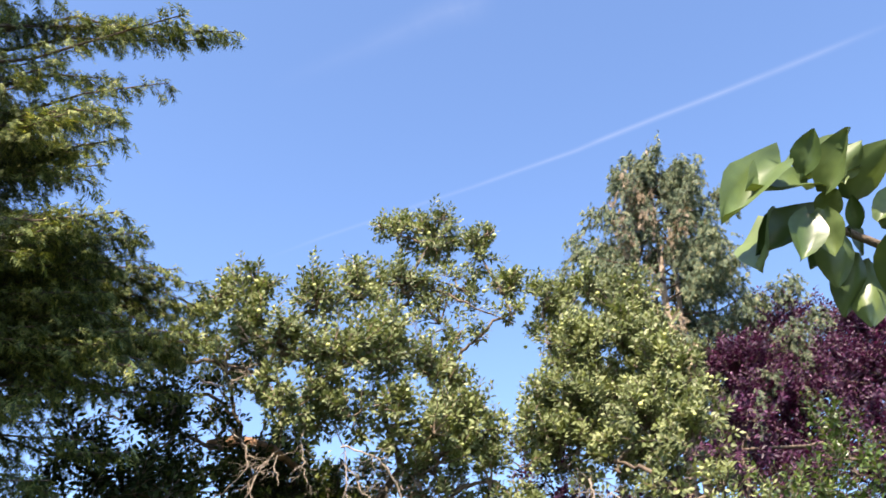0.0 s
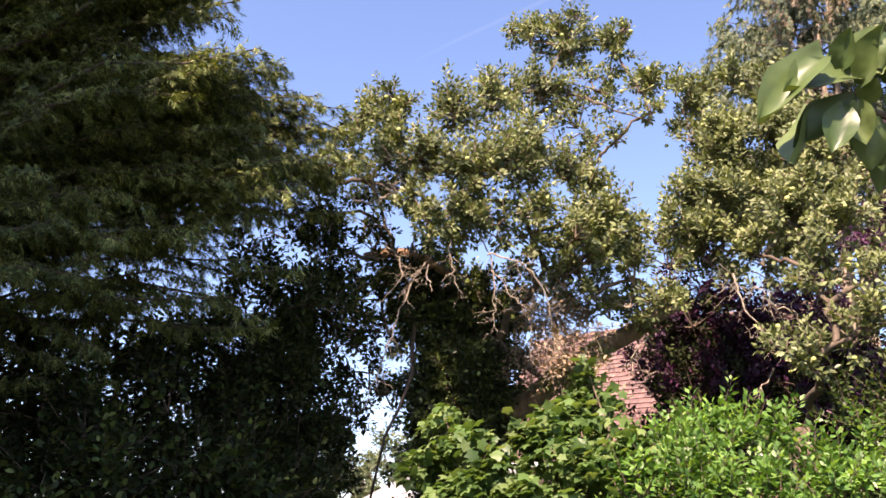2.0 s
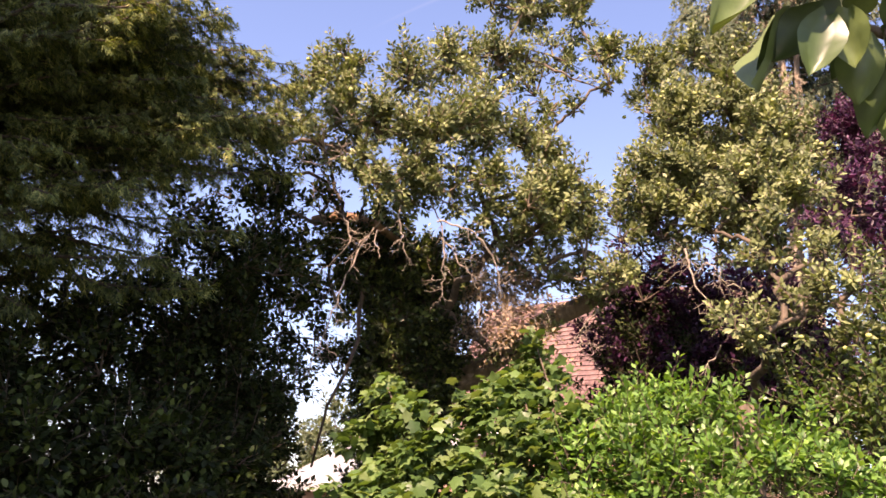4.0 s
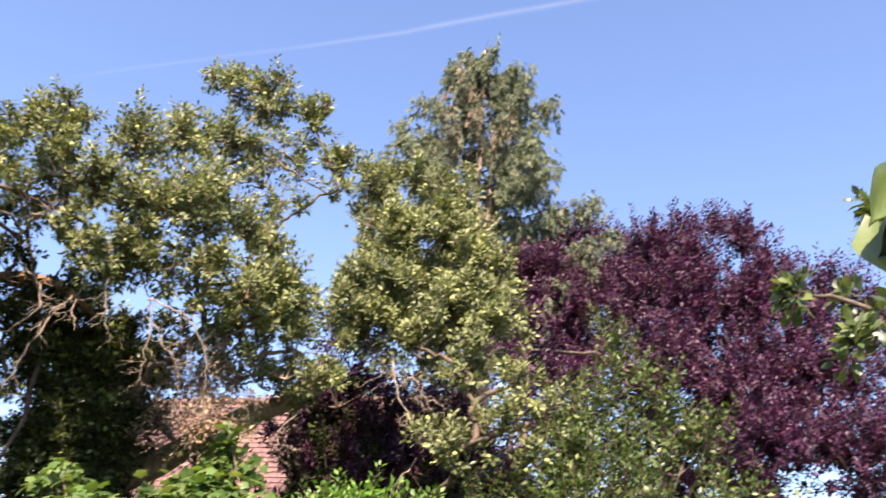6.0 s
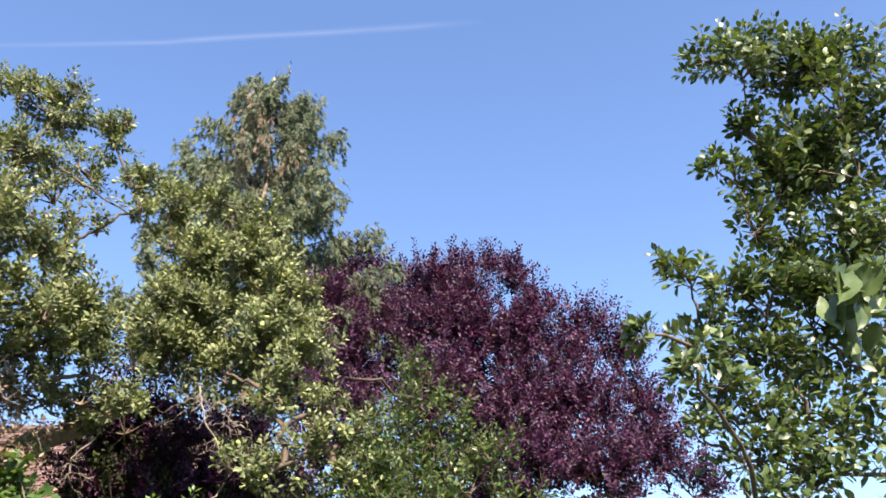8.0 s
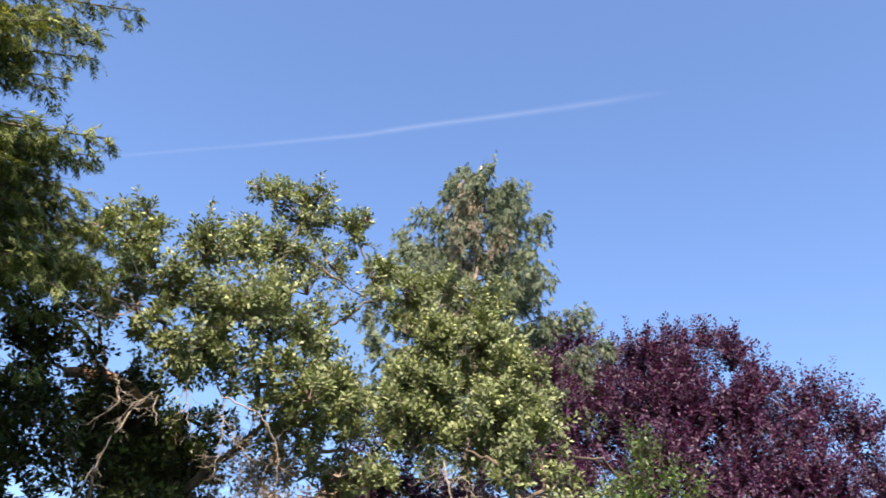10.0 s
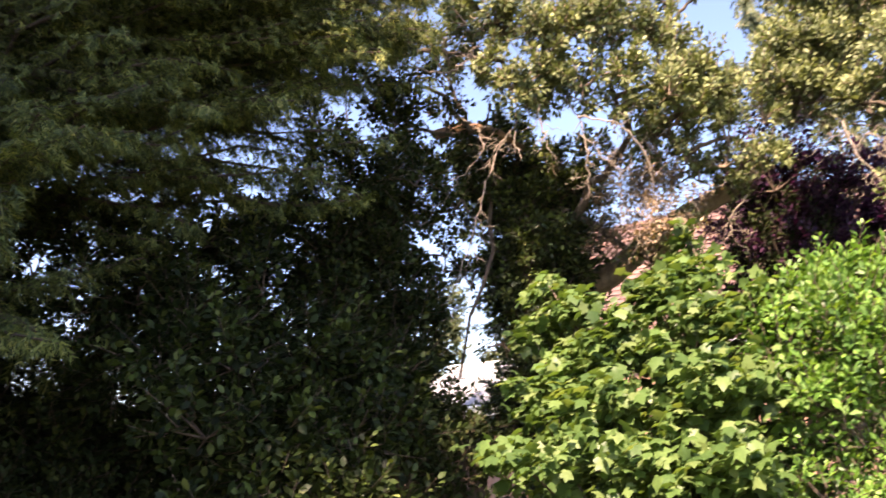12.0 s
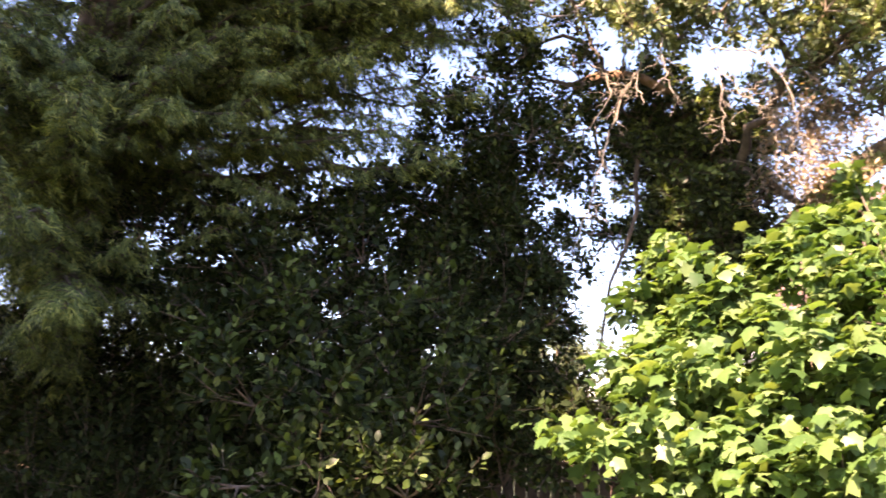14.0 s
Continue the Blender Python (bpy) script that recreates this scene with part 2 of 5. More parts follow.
def bent(a, b, sag=0.0, wob=0.1, n=6):
    """A crooked way from a to b."""
    a, b = np.asarray(a, float), np.asarray(b, float)
    u = np.linspace(0, 1, n)[:, None]
    l = np.linalg.norm(b - a)
    p = a + (b - a) * u + np.array([0, 0, 1.0]) * (sag * l * np.sin(np.pi * u))
    jig = rng.normal(0, wob * l / n, (n, 3))
    jig[0] = jig[-1] = 0
    return p + jig


def along(pts, u):
    """Places and directions at shares u of a polyline."""
    pts = np.asarray(pts)
    k = np.asarray(u) * (len(pts) - 1)
    i = np.minimum(k.astype(int), len(pts) - 2)
    return pts[i] + (pts[i + 1] - pts[i]) * (k - i)[:, None], unit(pts[i + 1] - pts[i])


def limbs_to(lobes, root, r0, r1=0.02):
    """Limbs from a fork to the middle of every lobe of the crown, each joining the nearest limb that is already there."""
    nodes, paths = [np.array(root, float)], []
    for c in sorted(lobes, key=lambda q: np.linalg.norm(np.array(q[:3]) - nodes[0])):
        p = np.array(c[:3], float)
        near = min(nodes, key=lambda q: np.linalg.norm(q - p) + 0.35 * np.linalg.norm(q - nodes[0]))
        far = np.linalg.norm(near - nodes[0])
        ra = max(r0 * math.exp(-far / 2.2), r1 * 1.4)
        way = bent(near, p, 0.06, 0.22, 7)
        paths.append((way, np.linspace(ra, max(ra * 0.45, r1), 7)))
        nodes += [way[3], way[5], p]
    return paths


def twigs_in(lobes, per_area, reach=(0.55, 1.15), inner=0.25, lift=0.15):
    """Twigs from within each lobe to and past its skin: starts and ends."""
    a, b = [], []
    for x, y, z, r in lobes:
        n = max(4, int(per_area * r * r))
        d = unit(rng.normal(0, 1, (n, 3)) + (0, 0, lift))
        s = rng.uniform(*reach, (n, 1)) * r
        c = np.array([x, y, z])
        a.append(c + d * r * inner * rng.uniform(0.3, 1.6, (n, 1)) + rng.normal(0, 0.12 * r, (n, 3)))
        b.append(c + d * s + (0, 0, 0.05 * r))
    return np.concatenate(a), np.concatenate(b)


def thin_sticks(a, b, w):
    """Three-sided twigs, one for each pair of ends."""
    d = unit(b - a)
    s = unit(np.cross(d, (0.3, 0.2, 0.93)))
    t = np.cross(d, s)
    n = len(a)
    tri = [(1.0, 0.0), (-0.5, 0.87), (-0.5, -0.87)]
    v = np.stack([a + w * (c * s + q * t) for c, q in tri] + [b + 0.4 * w * (c * s + q * t) for c, q in tri], 1)
    f = np.array([0, 1, 4, 3, 1, 2, 5, 4, 2, 0, 3, 5])
    return v.reshape(-1, 3), (f[None] + 6 * np.arange(n)[:, None]).ravel(), np.full(3 * n, 4)


def leaves_on(a, b, each, size, spread=0.06, start=0.25, lean=0.6, up=(-0.2, -0.35, 0.9), loose=0.7):
    """Leaf places along twigs: place, direction, face and size."""
    n = len(a)
    u = rng.uniform(start, 1.06, (n, each, 1))
    at = a[:, None] + (b - a)[:, None] * u + rng.normal(0, spread, (n, each, 3))
    d = unit(b - a)[:, None] * lean + rng.normal(0, 1, (n, each, 3)) * 0.75
    face = np.asarray(up) + rng.normal(0, loose, (n, each, 3))
    s = rng.uniform(0.65, 1.2, (n, each)) * size
    return at.reshape(-1, 3), d.reshape(-1, 3), face.reshape(-1, 3), s.ravel()


def sprigs_in(lobes, per_area, length=0.35, lift=0.5, clumps=6, tight=0.5, deep=(0.25, 0.85)):
    """Leafy shoots, gathered into clumps round each lobe: their foot, bend and tip, and the boughlets that carry the clumps."""
    foot, bend, tip, carry, ends = [], [], [], [], []
    for x, y, z, r in lobes:
        c = np.array([x, y, z])
        n = max(5, int(per_area * r * r * rng.uniform(0.75, 1.25)))
        m = max(2, int(clumps * rng.uniform(0.7, 1.3)))
        way = unit(rng.normal(0, 1, (m, 3)) + (0, 0, 0.15))
        d = unit(way[rng.integers(0, m, n)] + rng.normal(0, tight, (n, 3)))
        a = c + d * r * rng.uniform(*deep, (n, 1))
        l = length * rng.uniform(0.5, 1.3, (n, 1)) * min(1.0, 0.45 + r)
        g = unit(d * 0.8 + (0, 0, lift) + rng.normal(0, 0.4, (n, 3)))
        foot.append(a)
        bend.append(a + g * l * 0.5)
        tip.append(a + g * l * 0.95 + np.array([0, 0, 1.0]) * l * 0.3 * lift + rng.normal(0, 0.06, (n, 3)) * l)
        carry.append(np.tile(c - (0, 0, 0.3 * r), (m, 1)))
        ends.append(c + way * r * 0.8)
    return [np.concatenate(q) for q in (foot, bend, tip, carry, ends)]


def leaves_along(foot, bend, tip, each, size, stalk=0.02, up=(-0.1, -0.25, 0.8), loose=0.5, start=0.12):
    """Leaves set round every shoot in a spiral, spread outwards and tilted to the light: place, direction, face and size."""
    n = len(foot)
    u = np.clip((np.arange(each)[None] + rng.uniform(0, 1, (n, each))) / each * (1 - start) + start, 0, 1)[..., None]
    at = (1 - u) ** 2 * foot[:, None] + 2 * u * (1 - u) * bend[:, None] + u * u * tip[:, None]
    t = unit((1 - u) * (bend - foot)[:, None] + u * (tip - bend)[:, None])
    e = unit(np.cross(t, (0.31, 0.22, 0.92)))
    h = np.cross(t, e)
    q = (2.4 * np.arange(each)[None] + rng.uniform(0, 6.28, (n, 1)))[..., None] + rng.normal(0, 0.3, (n, each, 1))
    out = np.cos(q) * e + np.sin(q) * h
    d = unit(out * 0.85 + t * (0.35 + 0.7 * u ** 3) + rng.normal(0, 0.22, (n, each, 3)))
    face = np.asarray(up) + t * 0.35 + rng.normal(0, loose, (n, each, 3))
    s = rng.uniform(0.7, 1.15, (n, each)) * size * (1.05 - 0.3 * u[..., 0] ** 2)
    return (at + out * stalk).reshape(-1, 3), d.reshape(-1, 3), face.reshape(-1, 3), s.ravel()


def leafy(parent, lobes, material, size, per_area, each, template=None, crown="crown", twig=APPLE_BARK, twig_w=0.005, label="", loose=0.5, up=(-0.1, -0.25, 0.8), stalk=0.02, **more):
    foot, bend, tip, carry, ends = sprigs_in(lobes, per_area, **more)
    sticks = [thin_sticks(carry, ends, 2.2 * twig_w), thin_sticks(foot, tip, twig_w)]
    base, v, f = 0, [], []
    for p, q, z in sticks:
        v.append(p)
        f.append(np.asarray(q) + base)
        base += len(p)
    part_of("twig_growth", mesh_from("twig_growth", np.concatenate(v), np.concatenate(f), np.concatenate([z for p, q, z in sticks]), twig), parent, kind="stuff")
    v, (f, z) = template or (OVAL_V, OVAL_F)
    return part_of(crown, mesh_from(crown, *scatter(v, f, z, *leaves_along(foot, bend, tip, each, size, stalk, up, loose)), material), parent, label, kind="stuff")


# ---- ground ----
bm = bmesh.new()
bmesh.ops.create_grid(bm, x_segments=60, y_segments=60, size=1.0)
for v in bm.verts:
    r = max(abs(v.co.x), abs(v.co.y))
    k = 12 * r + 2400 * r ** 6
    v.co.x, v.co.y = v.co.x * k / max(r, 1e-6), v.co.y * k / max(r, 1e-6)
    v.co.z = 0.05 * noise.noise((v.co.x * 0.4, v.co.y * 0.4, 0))
me = bpy.data.meshes.new("ground")
bm.to_mesh(me)
bm.free()
me.materials.append(GROUND)
tagged(new("ground", me), "shaded garden soil and rough grass under the trees", "ground", kind="structure")

# ---- where the crowns' masses are: place and radius, in metres ----
APPLE_A = [
    (-3.63, 9.38, 8.42, 0.43), (-4.18, 9.27, 8.58, 0.33), (-3.59, 9.38, 8.73, 0.17), (-4.46, 9.27, 8.84, 0.16),
    (-3.02, 9.39, 8.04, 0.31), (-2.82, 9.39, 8.29, 0.14), (-2.62, 9.29, 7.35, 0.27), (-2.43, 9.19, 6.89, 0.16),
    (-2.78, 8.98, 6.55, 0.13), (-3.1, 8.98, 6.63, 0.19), (-3.89, 8.17, 7.09, 0.42), (-4.14, 7.66, 6.72, 0.4),
    (-4.62, 7.16, 6.91, 0.2), (-4.69, 7.15, 6.6, 0.3), (-5.11, 7.05, 6.81, 0.24), (-3.81, 8.97, 7.54, 0.4),
    (-3.37, 8.17, 6.28, 0.48), (-3.6, 7.46, 5.87, 0.51), (-4.21, 7.26, 6.03, 0.31), (-3.08, 8.57, 5.95, 0.39),
    (-2.66, 8.57, 5.36, 0.4), (-2.89, 8.37, 5.01, 0.39),
]

APPLE_A_LOW = [
    (-3.88, 7.06, 5.23, 0.34), (-3.66, 7.46, 5.52, 0.35), (-3.45, 7.96, 5.6, 0.36), (-3.05, 8.47, 5.39, 0.36),
    (-2.68, 8.57, 5.04, 0.33), (-2.87, 8.57, 4.63, 0.3), (-2.47, 8.67, 4.73, 0.29), (-2.13, 8.77, 4.42, 0.26),
    (-3.18, 8.36, 4.93, 0.24), (-5.38, 6.74, 5.86, 0.29), (-4.74, 7.05, 5.84, 0.28), (-5.31, 6.94, 6.27, 0.26),
    (-3.05, 8.97, 5.9, 0.22), (-4.4, 7.16, 6.27, 0.28),
]

APPLE_A_LOW += [
    (-3.27, 8.75, 3.78, 0.2), (-3.52, 8.85, 3.68, 0.18), (-3.07, 8.76, 3.98, 0.16), (-3.78, 8.95, 3.83, 0.16),
]

APPLE_A_LEFT = [
    (-4.27, 7.05, 5.56, 0.26), (-3.87, 7.16, 5.24, 0.26), (-4.39, 6.95, 6.07, 0.24), (-3.68, 7.26, 5.45, 0.26),
    (-3.35, 7.46, 5.23, 0.24), (-3.03, 7.77, 5.34, 0.25), (-2.73, 7.97, 5.11, 0.2), (-2.66, 8.37, 5.52, 0.17),
    (-3.24, 7.97, 5.95, 0.25), (-4.16, 7.16, 6.1, 0.25), (-3.86, 7.56, 5.28, 0.26), (-3.57, 7.76, 5.24, 0.25),
    (-3.27, 8.06, 5.16, 0.26), (-3.1, 8.36, 4.73, 0.22), (-2.71, 8.47, 5.39, 0.27), (-2.41, 8.68, 5.22, 0.27),
    (-2.18, 8.88, 4.94, 0.25), (-2.12, 8.98, 5.39, 0.23), (-2.32, 8.77, 4.44, 0.23), (-2.53, 8.67, 4.5, 0.22),
    (-3.38, 9.06, 4.56, 0.18), (-2.93, 8.96, 4.49, 0.18),
]
APPLE_A_LEFT += [
    (-5.63, 7.7, 7.19, 0.18), (-5.23, 7.7, 6.74, 0.2), (-5.6, 7.7, 6.58, 0.18), (-4.83, 7.7, 6.21, 0.2), (-5.06, 7.7, 6.04, 0.18), (-4.64, 7.7, 5.71, 0.18),
]
APPLE_A_LEFT += [
    (-3.55, 8.96, 4.69, 0.15),
]

APPLE_A_THIN = [
    (-3.29, 9.38, 7.71, 0.42), (-3.47, 9.27, 7.15, 0.37),
    (-3.3, 9.27, 6.5, 0.22), (-2.75, 9.3, 5.6, 0.22), (-3.06, 9.16, 4.68, 0.26), (-2.66, 9.17, 4.5, 0.23),
    (-3.83, 8.95, 4.93, 0.23),
]

YEW = [
    (-2.88, 10.96, 4.39, 0.43), (-2.4, 11.07, 4.74, 0.36), (-2.09, 10.77, 3.96, 0.45), (-2.79, 10.76, 3.79, 0.42),
    (-1.45, 10.58, 3.64, 0.43), (-0.9, 10.48, 3.55, 0.38), (-2.64, 10.77, 5.2, 0.4), (-2.71, 10.57, 5.66, 0.32),
    (-1.16, 10.68, 4.08, 0.4), (-0.48, 10.39, 3.46, 0.38),
    (-3.19, 10.6, 4.71, 0.22), (-3.23, 10.6, 4.35, 0.2), (-3.13, 10.6, 3.97, 0.22), (-2.94, 10.6, 4.81, 0.2),
    (-3.44, 10.6, 4.44, 0.2), (-3.34, 10.6, 4.05, 0.2),
]

APPLE_B = [
    (-2.24, 9.99, 7.43, 0.26), (-1.73, 10.0, 7.45, 0.33), (-1.25, 9.8, 6.98, 0.38), (-2.23, 9.79, 6.8, 0.35),
    (-1.66, 9.69, 6.5, 0.51), (-0.95, 9.6, 6.29, 0.43), (-0.61, 9.4, 5.72, 0.38), (-1.57, 9.49, 5.7, 0.55),
    (-0.89, 9.19, 5.23, 0.52), (-0.45, 9.2, 5.23, 0.3), (-2.07, 9.38, 5.83, 0.33), (-1.84, 9.18, 5.06, 0.47),
    (-2.27, 9.79, 7.29, 0.32), (-1.84, 9.59, 6.44, 0.46), (-1.23, 9.5, 6.46, 0.39), (-0.78, 9.3, 5.88, 0.37),
    (-1.59, 9.39, 5.57, 0.47), (-0.91, 9.09, 5.22, 0.44), (-0.42, 8.8, 4.82, 0.36), (-1.22, 8.99, 4.83, 0.34),
    (-0.61, 8.69, 4.44, 0.27), (-2.18, 9.58, 5.61, 0.32),
]

APPLE_B_LOW = [
    (-0.85, 8.29, 3.72, 0.21), (-0.65, 8.39, 3.67, 0.2), (-0.35, 8.49, 3.82, 0.23), (-0.08, 8.5, 3.89, 0.23),
    (0.11, 8.5, 4.02, 0.18), (-0.18, 8.7, 4.34, 0.26), (0.05, 8.4, 3.54, 0.2),
]

RED = [
    (-0.7, 17.91, 10.28, 0.44), (-0.27, 17.92, 10.57, 0.32), (-0.62, 17.38, 9.11, 0.71), (0.21, 17.4, 9.54, 0.54),
    (1.04, 15.98, 9.0, 0.5), (1.6, 15.99, 9.37, 0.33), (2.1, 16.0, 9.25, 0.36), (2.76, 15.49, 8.88, 0.44),
    (3.15, 15.24, 8.07, 0.42), (0.36, 16.62, 8.07, 0.95), (1.52, 15.2, 7.62, 0.87), (2.5, 14.96, 7.41, 0.81),
    (3.88, 15.26, 7.62, 0.53), (3.37, 14.98, 6.88, 0.7), (4.44, 15.28, 7.08, 0.57), (4.68, 15.02, 6.23, 0.61),
    (3.57, 14.46, 5.8, 0.91), (2.34, 14.16, 5.92, 1.02), (1.08, 14.39, 6.09, 0.99), (-0.26, 16.07, 7.16, 0.86),
    (4.77, 14.76, 5.2, 0.69), (3.63, 13.94, 4.69, 0.91),
]
RED += [
    (2.47, 13.64, 4.56, 0.87), (5.34, 14.78, 4.65, 0.49),
]

RED += [
    (1.48, 15.60, 8.70, 0.45), (1.86, 15.40, 8.30, 0.45), (2.04, 15.00, 7.51, 0.45), (1.34, 15.20, 7.66, 0.45), (1.04, 15.80, 8.62, 0.45), (0.67, 15.40, 7.87, 0.45), (1.67, 14.80, 6.85, 0.45),
]
RED_LOW = [
    (-1.12, 16.37, 8.57, 0.77), (-0.66, 15.84, 7.46, 0.83), (-0.68, 12.2, 5.86, 0.55), (-0.61, 15.31, 5.97, 0.78),
    (-3.19, 11.66, 4.78, 0.43), (-2.76, 11.37, 4.39, 0.52), (-3.01, 11.16, 4.08, 0.37), (-2.16, 10.97, 4.0, 0.56),
    (-1.44, 10.78, 3.8, 0.54), (-2.73, 10.96, 3.75, 0.43), (-1.61, 11.18, 4.76, 0.43), (-0.85, 10.79, 3.71, 0.53),
    (0.85, 15.74, 5.3, 0.7), (1.48, 15.61, 4.91, 0.78), (2.05, 15.36, 4.44, 0.77), (0.15, 15.46, 4.63, 0.67),
    (1.1, 15.21, 4.07, 0.75), (2.18, 15.89, 5.49, 0.7),
    (2.31, 15.6, 7.38, 0.55), (2.65, 15.6, 6.53, 0.55), (1.47, 15.6, 6.65, 0.55), (2.02, 15.6, 5.93, 0.55), (0.95, 15.6, 6.14, 0.5), (3.16, 15.6, 5.73, 0.55),
]

RED_LOW += [
    (-3.33, 11.16, 4.97, 0.22), (-3.29, 11.16, 4.47, 0.22), (-3.25, 11.16, 3.97, 0.24), (-3.3, 11.15, 3.47, 0.26),
    (-3.1, 11.16, 4.92, 0.3), (-3.08, 11.16, 4.37, 0.3), (-3.01, 11.16, 3.67, 0.34), (-2.66, 11.17, 4.92, 0.32),
    (-2.57, 11.17, 4.22, 0.34), (-2.45, 11.16, 3.37, 0.4), (-2.06, 11.18, 4.51, 0.34), (-2.03, 11.17, 3.67, 0.38),
    (-1.55, 11.18, 4.07, 0.36), (-1.45, 11.17, 3.27, 0.42), (-0.91, 11.19, 3.82, 0.4), (-0.81, 11.18, 3.07, 0.45),
]

SHRUB = [
    (0.7, 9.85, 4.99, 0.18), (0.82, 9.75, 4.7, 0.25), (0.49, 9.54, 4.31, 0.36), (0.96, 9.45, 4.24, 0.3),
    (0.19, 9.44, 4.43, 0.15), (0.16, 9.24, 3.92, 0.29), (0.66, 9.04, 3.71, 0.45), (1.27, 9.06, 3.69, 0.34),
    (1.51, 9.16, 3.93, 0.2), (0.17, 9.03, 3.43, 0.32), (-0.12, 8.83, 3.17, 0.31), (0.29, 8.63, 2.92, 0.4),
    (-0.39, 8.82, 3.04, 0.26), (0.1, 8.43, 2.56, 0.39), (0.37, 8.54, 3.08, 0.35), (0.72, 8.74, 3.4, 0.33),
    (1.06, 8.45, 3.0, 0.39), (1.68, 8.36, 2.95, 0.39),
]

MAPLE = [
    (-3.56, 6.97, 3.16, 0.15), (-3.28, 6.87, 2.92, 0.22), (-3.49, 6.57, 2.69, 0.19), (-2.8, 7.18, 3.0, 0.22),
    (-2.5, 7.48, 3.2, 0.16), (-2.63, 7.38, 3.11, 0.23), (-2.18, 7.09, 2.73, 0.26), (-1.78, 7.2, 2.7, 0.28),
    (-2.87, 6.58, 2.5, 0.3), (-2.45, 6.79, 2.42, 0.29), (-3.1, 6.28, 2.23, 0.22), (-3.36, 6.18, 2.16, 0.16),
    (-2.63, 6.29, 2.03, 0.32), (-2.11, 6.5, 2.02, 0.32), (-1.72, 6.8, 2.21, 0.3), (-3.19, 5.78, 1.73, 0.23),
    (-2.72, 5.79, 1.69, 0.32), (-2.14, 5.9, 1.65, 0.33), (-1.65, 6.21, 1.66, 0.36),
]

MAPLE_TOP = [
    (-3.78, 7.16, 3.15, 0.19), (-3.27, 6.97, 2.87, 0.25), (-2.73, 6.78, 2.61, 0.29), (-2.7, 7.58, 3.16, 0.18),
    (-2.38, 7.39, 3.08, 0.25), (-2.03, 6.89, 2.65, 0.3), (-1.73, 7.1, 2.82, 0.17), (-2.56, 7.08, 2.84, 0.27),
    (-3.13, 6.58, 2.4, 0.24), (-3.24, 6.28, 2.01, 0.19), (-2.63, 6.29, 2.14, 0.31), (-1.93, 6.4, 2.2, 0.34),
    (-3.56, 6.87, 2.7, 0.23),
    (-3.14, 8.5, 3.35, 0.14), (-2.95, 8.5, 3.59, 0.12), (-2.99, 8.5, 3.34, 0.16), (-3.34, 8.5, 3.36, 0.14),
    (-2.83, 8.4, 3.49, 0.14), (-2.65, 8.4, 3.44, 0.12), (-2.88, 8.4, 3.74, 0.12),
]

HEDGE = [
    (-1.22, 7.58, 3.01, 0.17), (-1.46, 7.57, 2.84, 0.26), (-1.04, 7.48, 2.74, 0.29), (-0.8, 7.68, 2.93, 0.21),
    (-0.54, 7.48, 2.62, 0.26), (-1.13, 7.07, 2.38, 0.32), (-0.67, 7.18, 2.36, 0.29), (-0.28, 7.38, 2.42, 0.26),
    (-0.15, 7.69, 2.72, 0.2), (-1.57, 6.97, 2.37, 0.26), (0.1, 7.19, 2.32, 0.24), (0.39, 7.19, 2.3, 0.24),
    (-1.44, 7.57, 2.91, 0.18), (-1.14, 7.37, 2.71, 0.25), (-1.52, 7.37, 2.56, 0.32), (-1.07, 7.17, 2.33, 0.3),
    (-1.39, 6.97, 2.02, 0.34),
]

LAUREL = [
    (-5.92, 5.03, 3.71, 0.31), (-5.93, 5.83, 3.95, 0.33), (-5.79, 6.39, 3.78, 0.33), (-5.47, 5.29, 3.25, 0.39),
    (-5.38, 5.91, 3.21, 0.35), (-5.37, 6.64, 3.41, 0.32), (-5.09, 6.76, 3.06, 0.16), (-5.24, 4.4, 2.92, 0.32),
    (-4.91, 3.98, 2.46, 0.29), (-4.74, 4.47, 2.48, 0.38), (-4.77, 5.13, 2.54, 0.39), (-4.67, 5.73, 2.49, 0.41),
    (-4.45, 6.07, 2.45, 0.2), (-4.4, 4.05, 1.97, 0.35), (-4.21, 4.53, 1.95, 0.39), (-4.15, 5.11, 1.89, 0.4),
    (-4.14, 5.71, 1.91, 0.29), (-4.04, 3.86, 1.48, 0.32), (-3.87, 4.3, 1.46, 0.36), (-3.72, 4.84, 1.43, 0.37),
]

LAUREL_LEFT = [
    (-8.03, 3.08, 2.16, 0.67), (-7.69, 3.63, 2.23, 0.53), (-7.43, 4.21, 2.25, 0.47), (-7.22, 3.07, 1.45, 0.67),
    (-6.87, 3.65, 1.51, 0.59), (-6.48, 4.14, 1.54, 0.47), (-6.39, 3.02, 1.1, 0.55), (-6.15, 3.65, 1.1, 0.54),
    (-6.03, 4.19, 1.1, 0.44), (-7.46, 4.66, 2.28, 0.47), (-7.27, 4.37, 1.83, 0.52), (-6.65, 4.57, 1.63, 0.43),
    (-7.82, 4.15, 2.72, 0.43), (-6.33, 4.65, 1.26, 0.42), (-6.34, 5.0, 2.11, 0.44), (-5.9, 5.28, 1.85, 0.42),
    (-5.57, 5.69, 1.92, 0.42), (-5.92, 4.93, 1.76, 0.41), (-5.21, 6.07, 1.84, 0.37), (-7.57, 2.99, 2.51, 0.46),
    (-7.19, 3.0, 1.86, 0.49), (-7.06, 4.58, 2.93, 0.34),
]
LAUREL_LEFT += [
    (-6.94, 4.92, 1.97, 0.46), (-7.1, 4.6, 2.29, 0.4), (-7.03, 4.34, 1.78, 0.45),
]

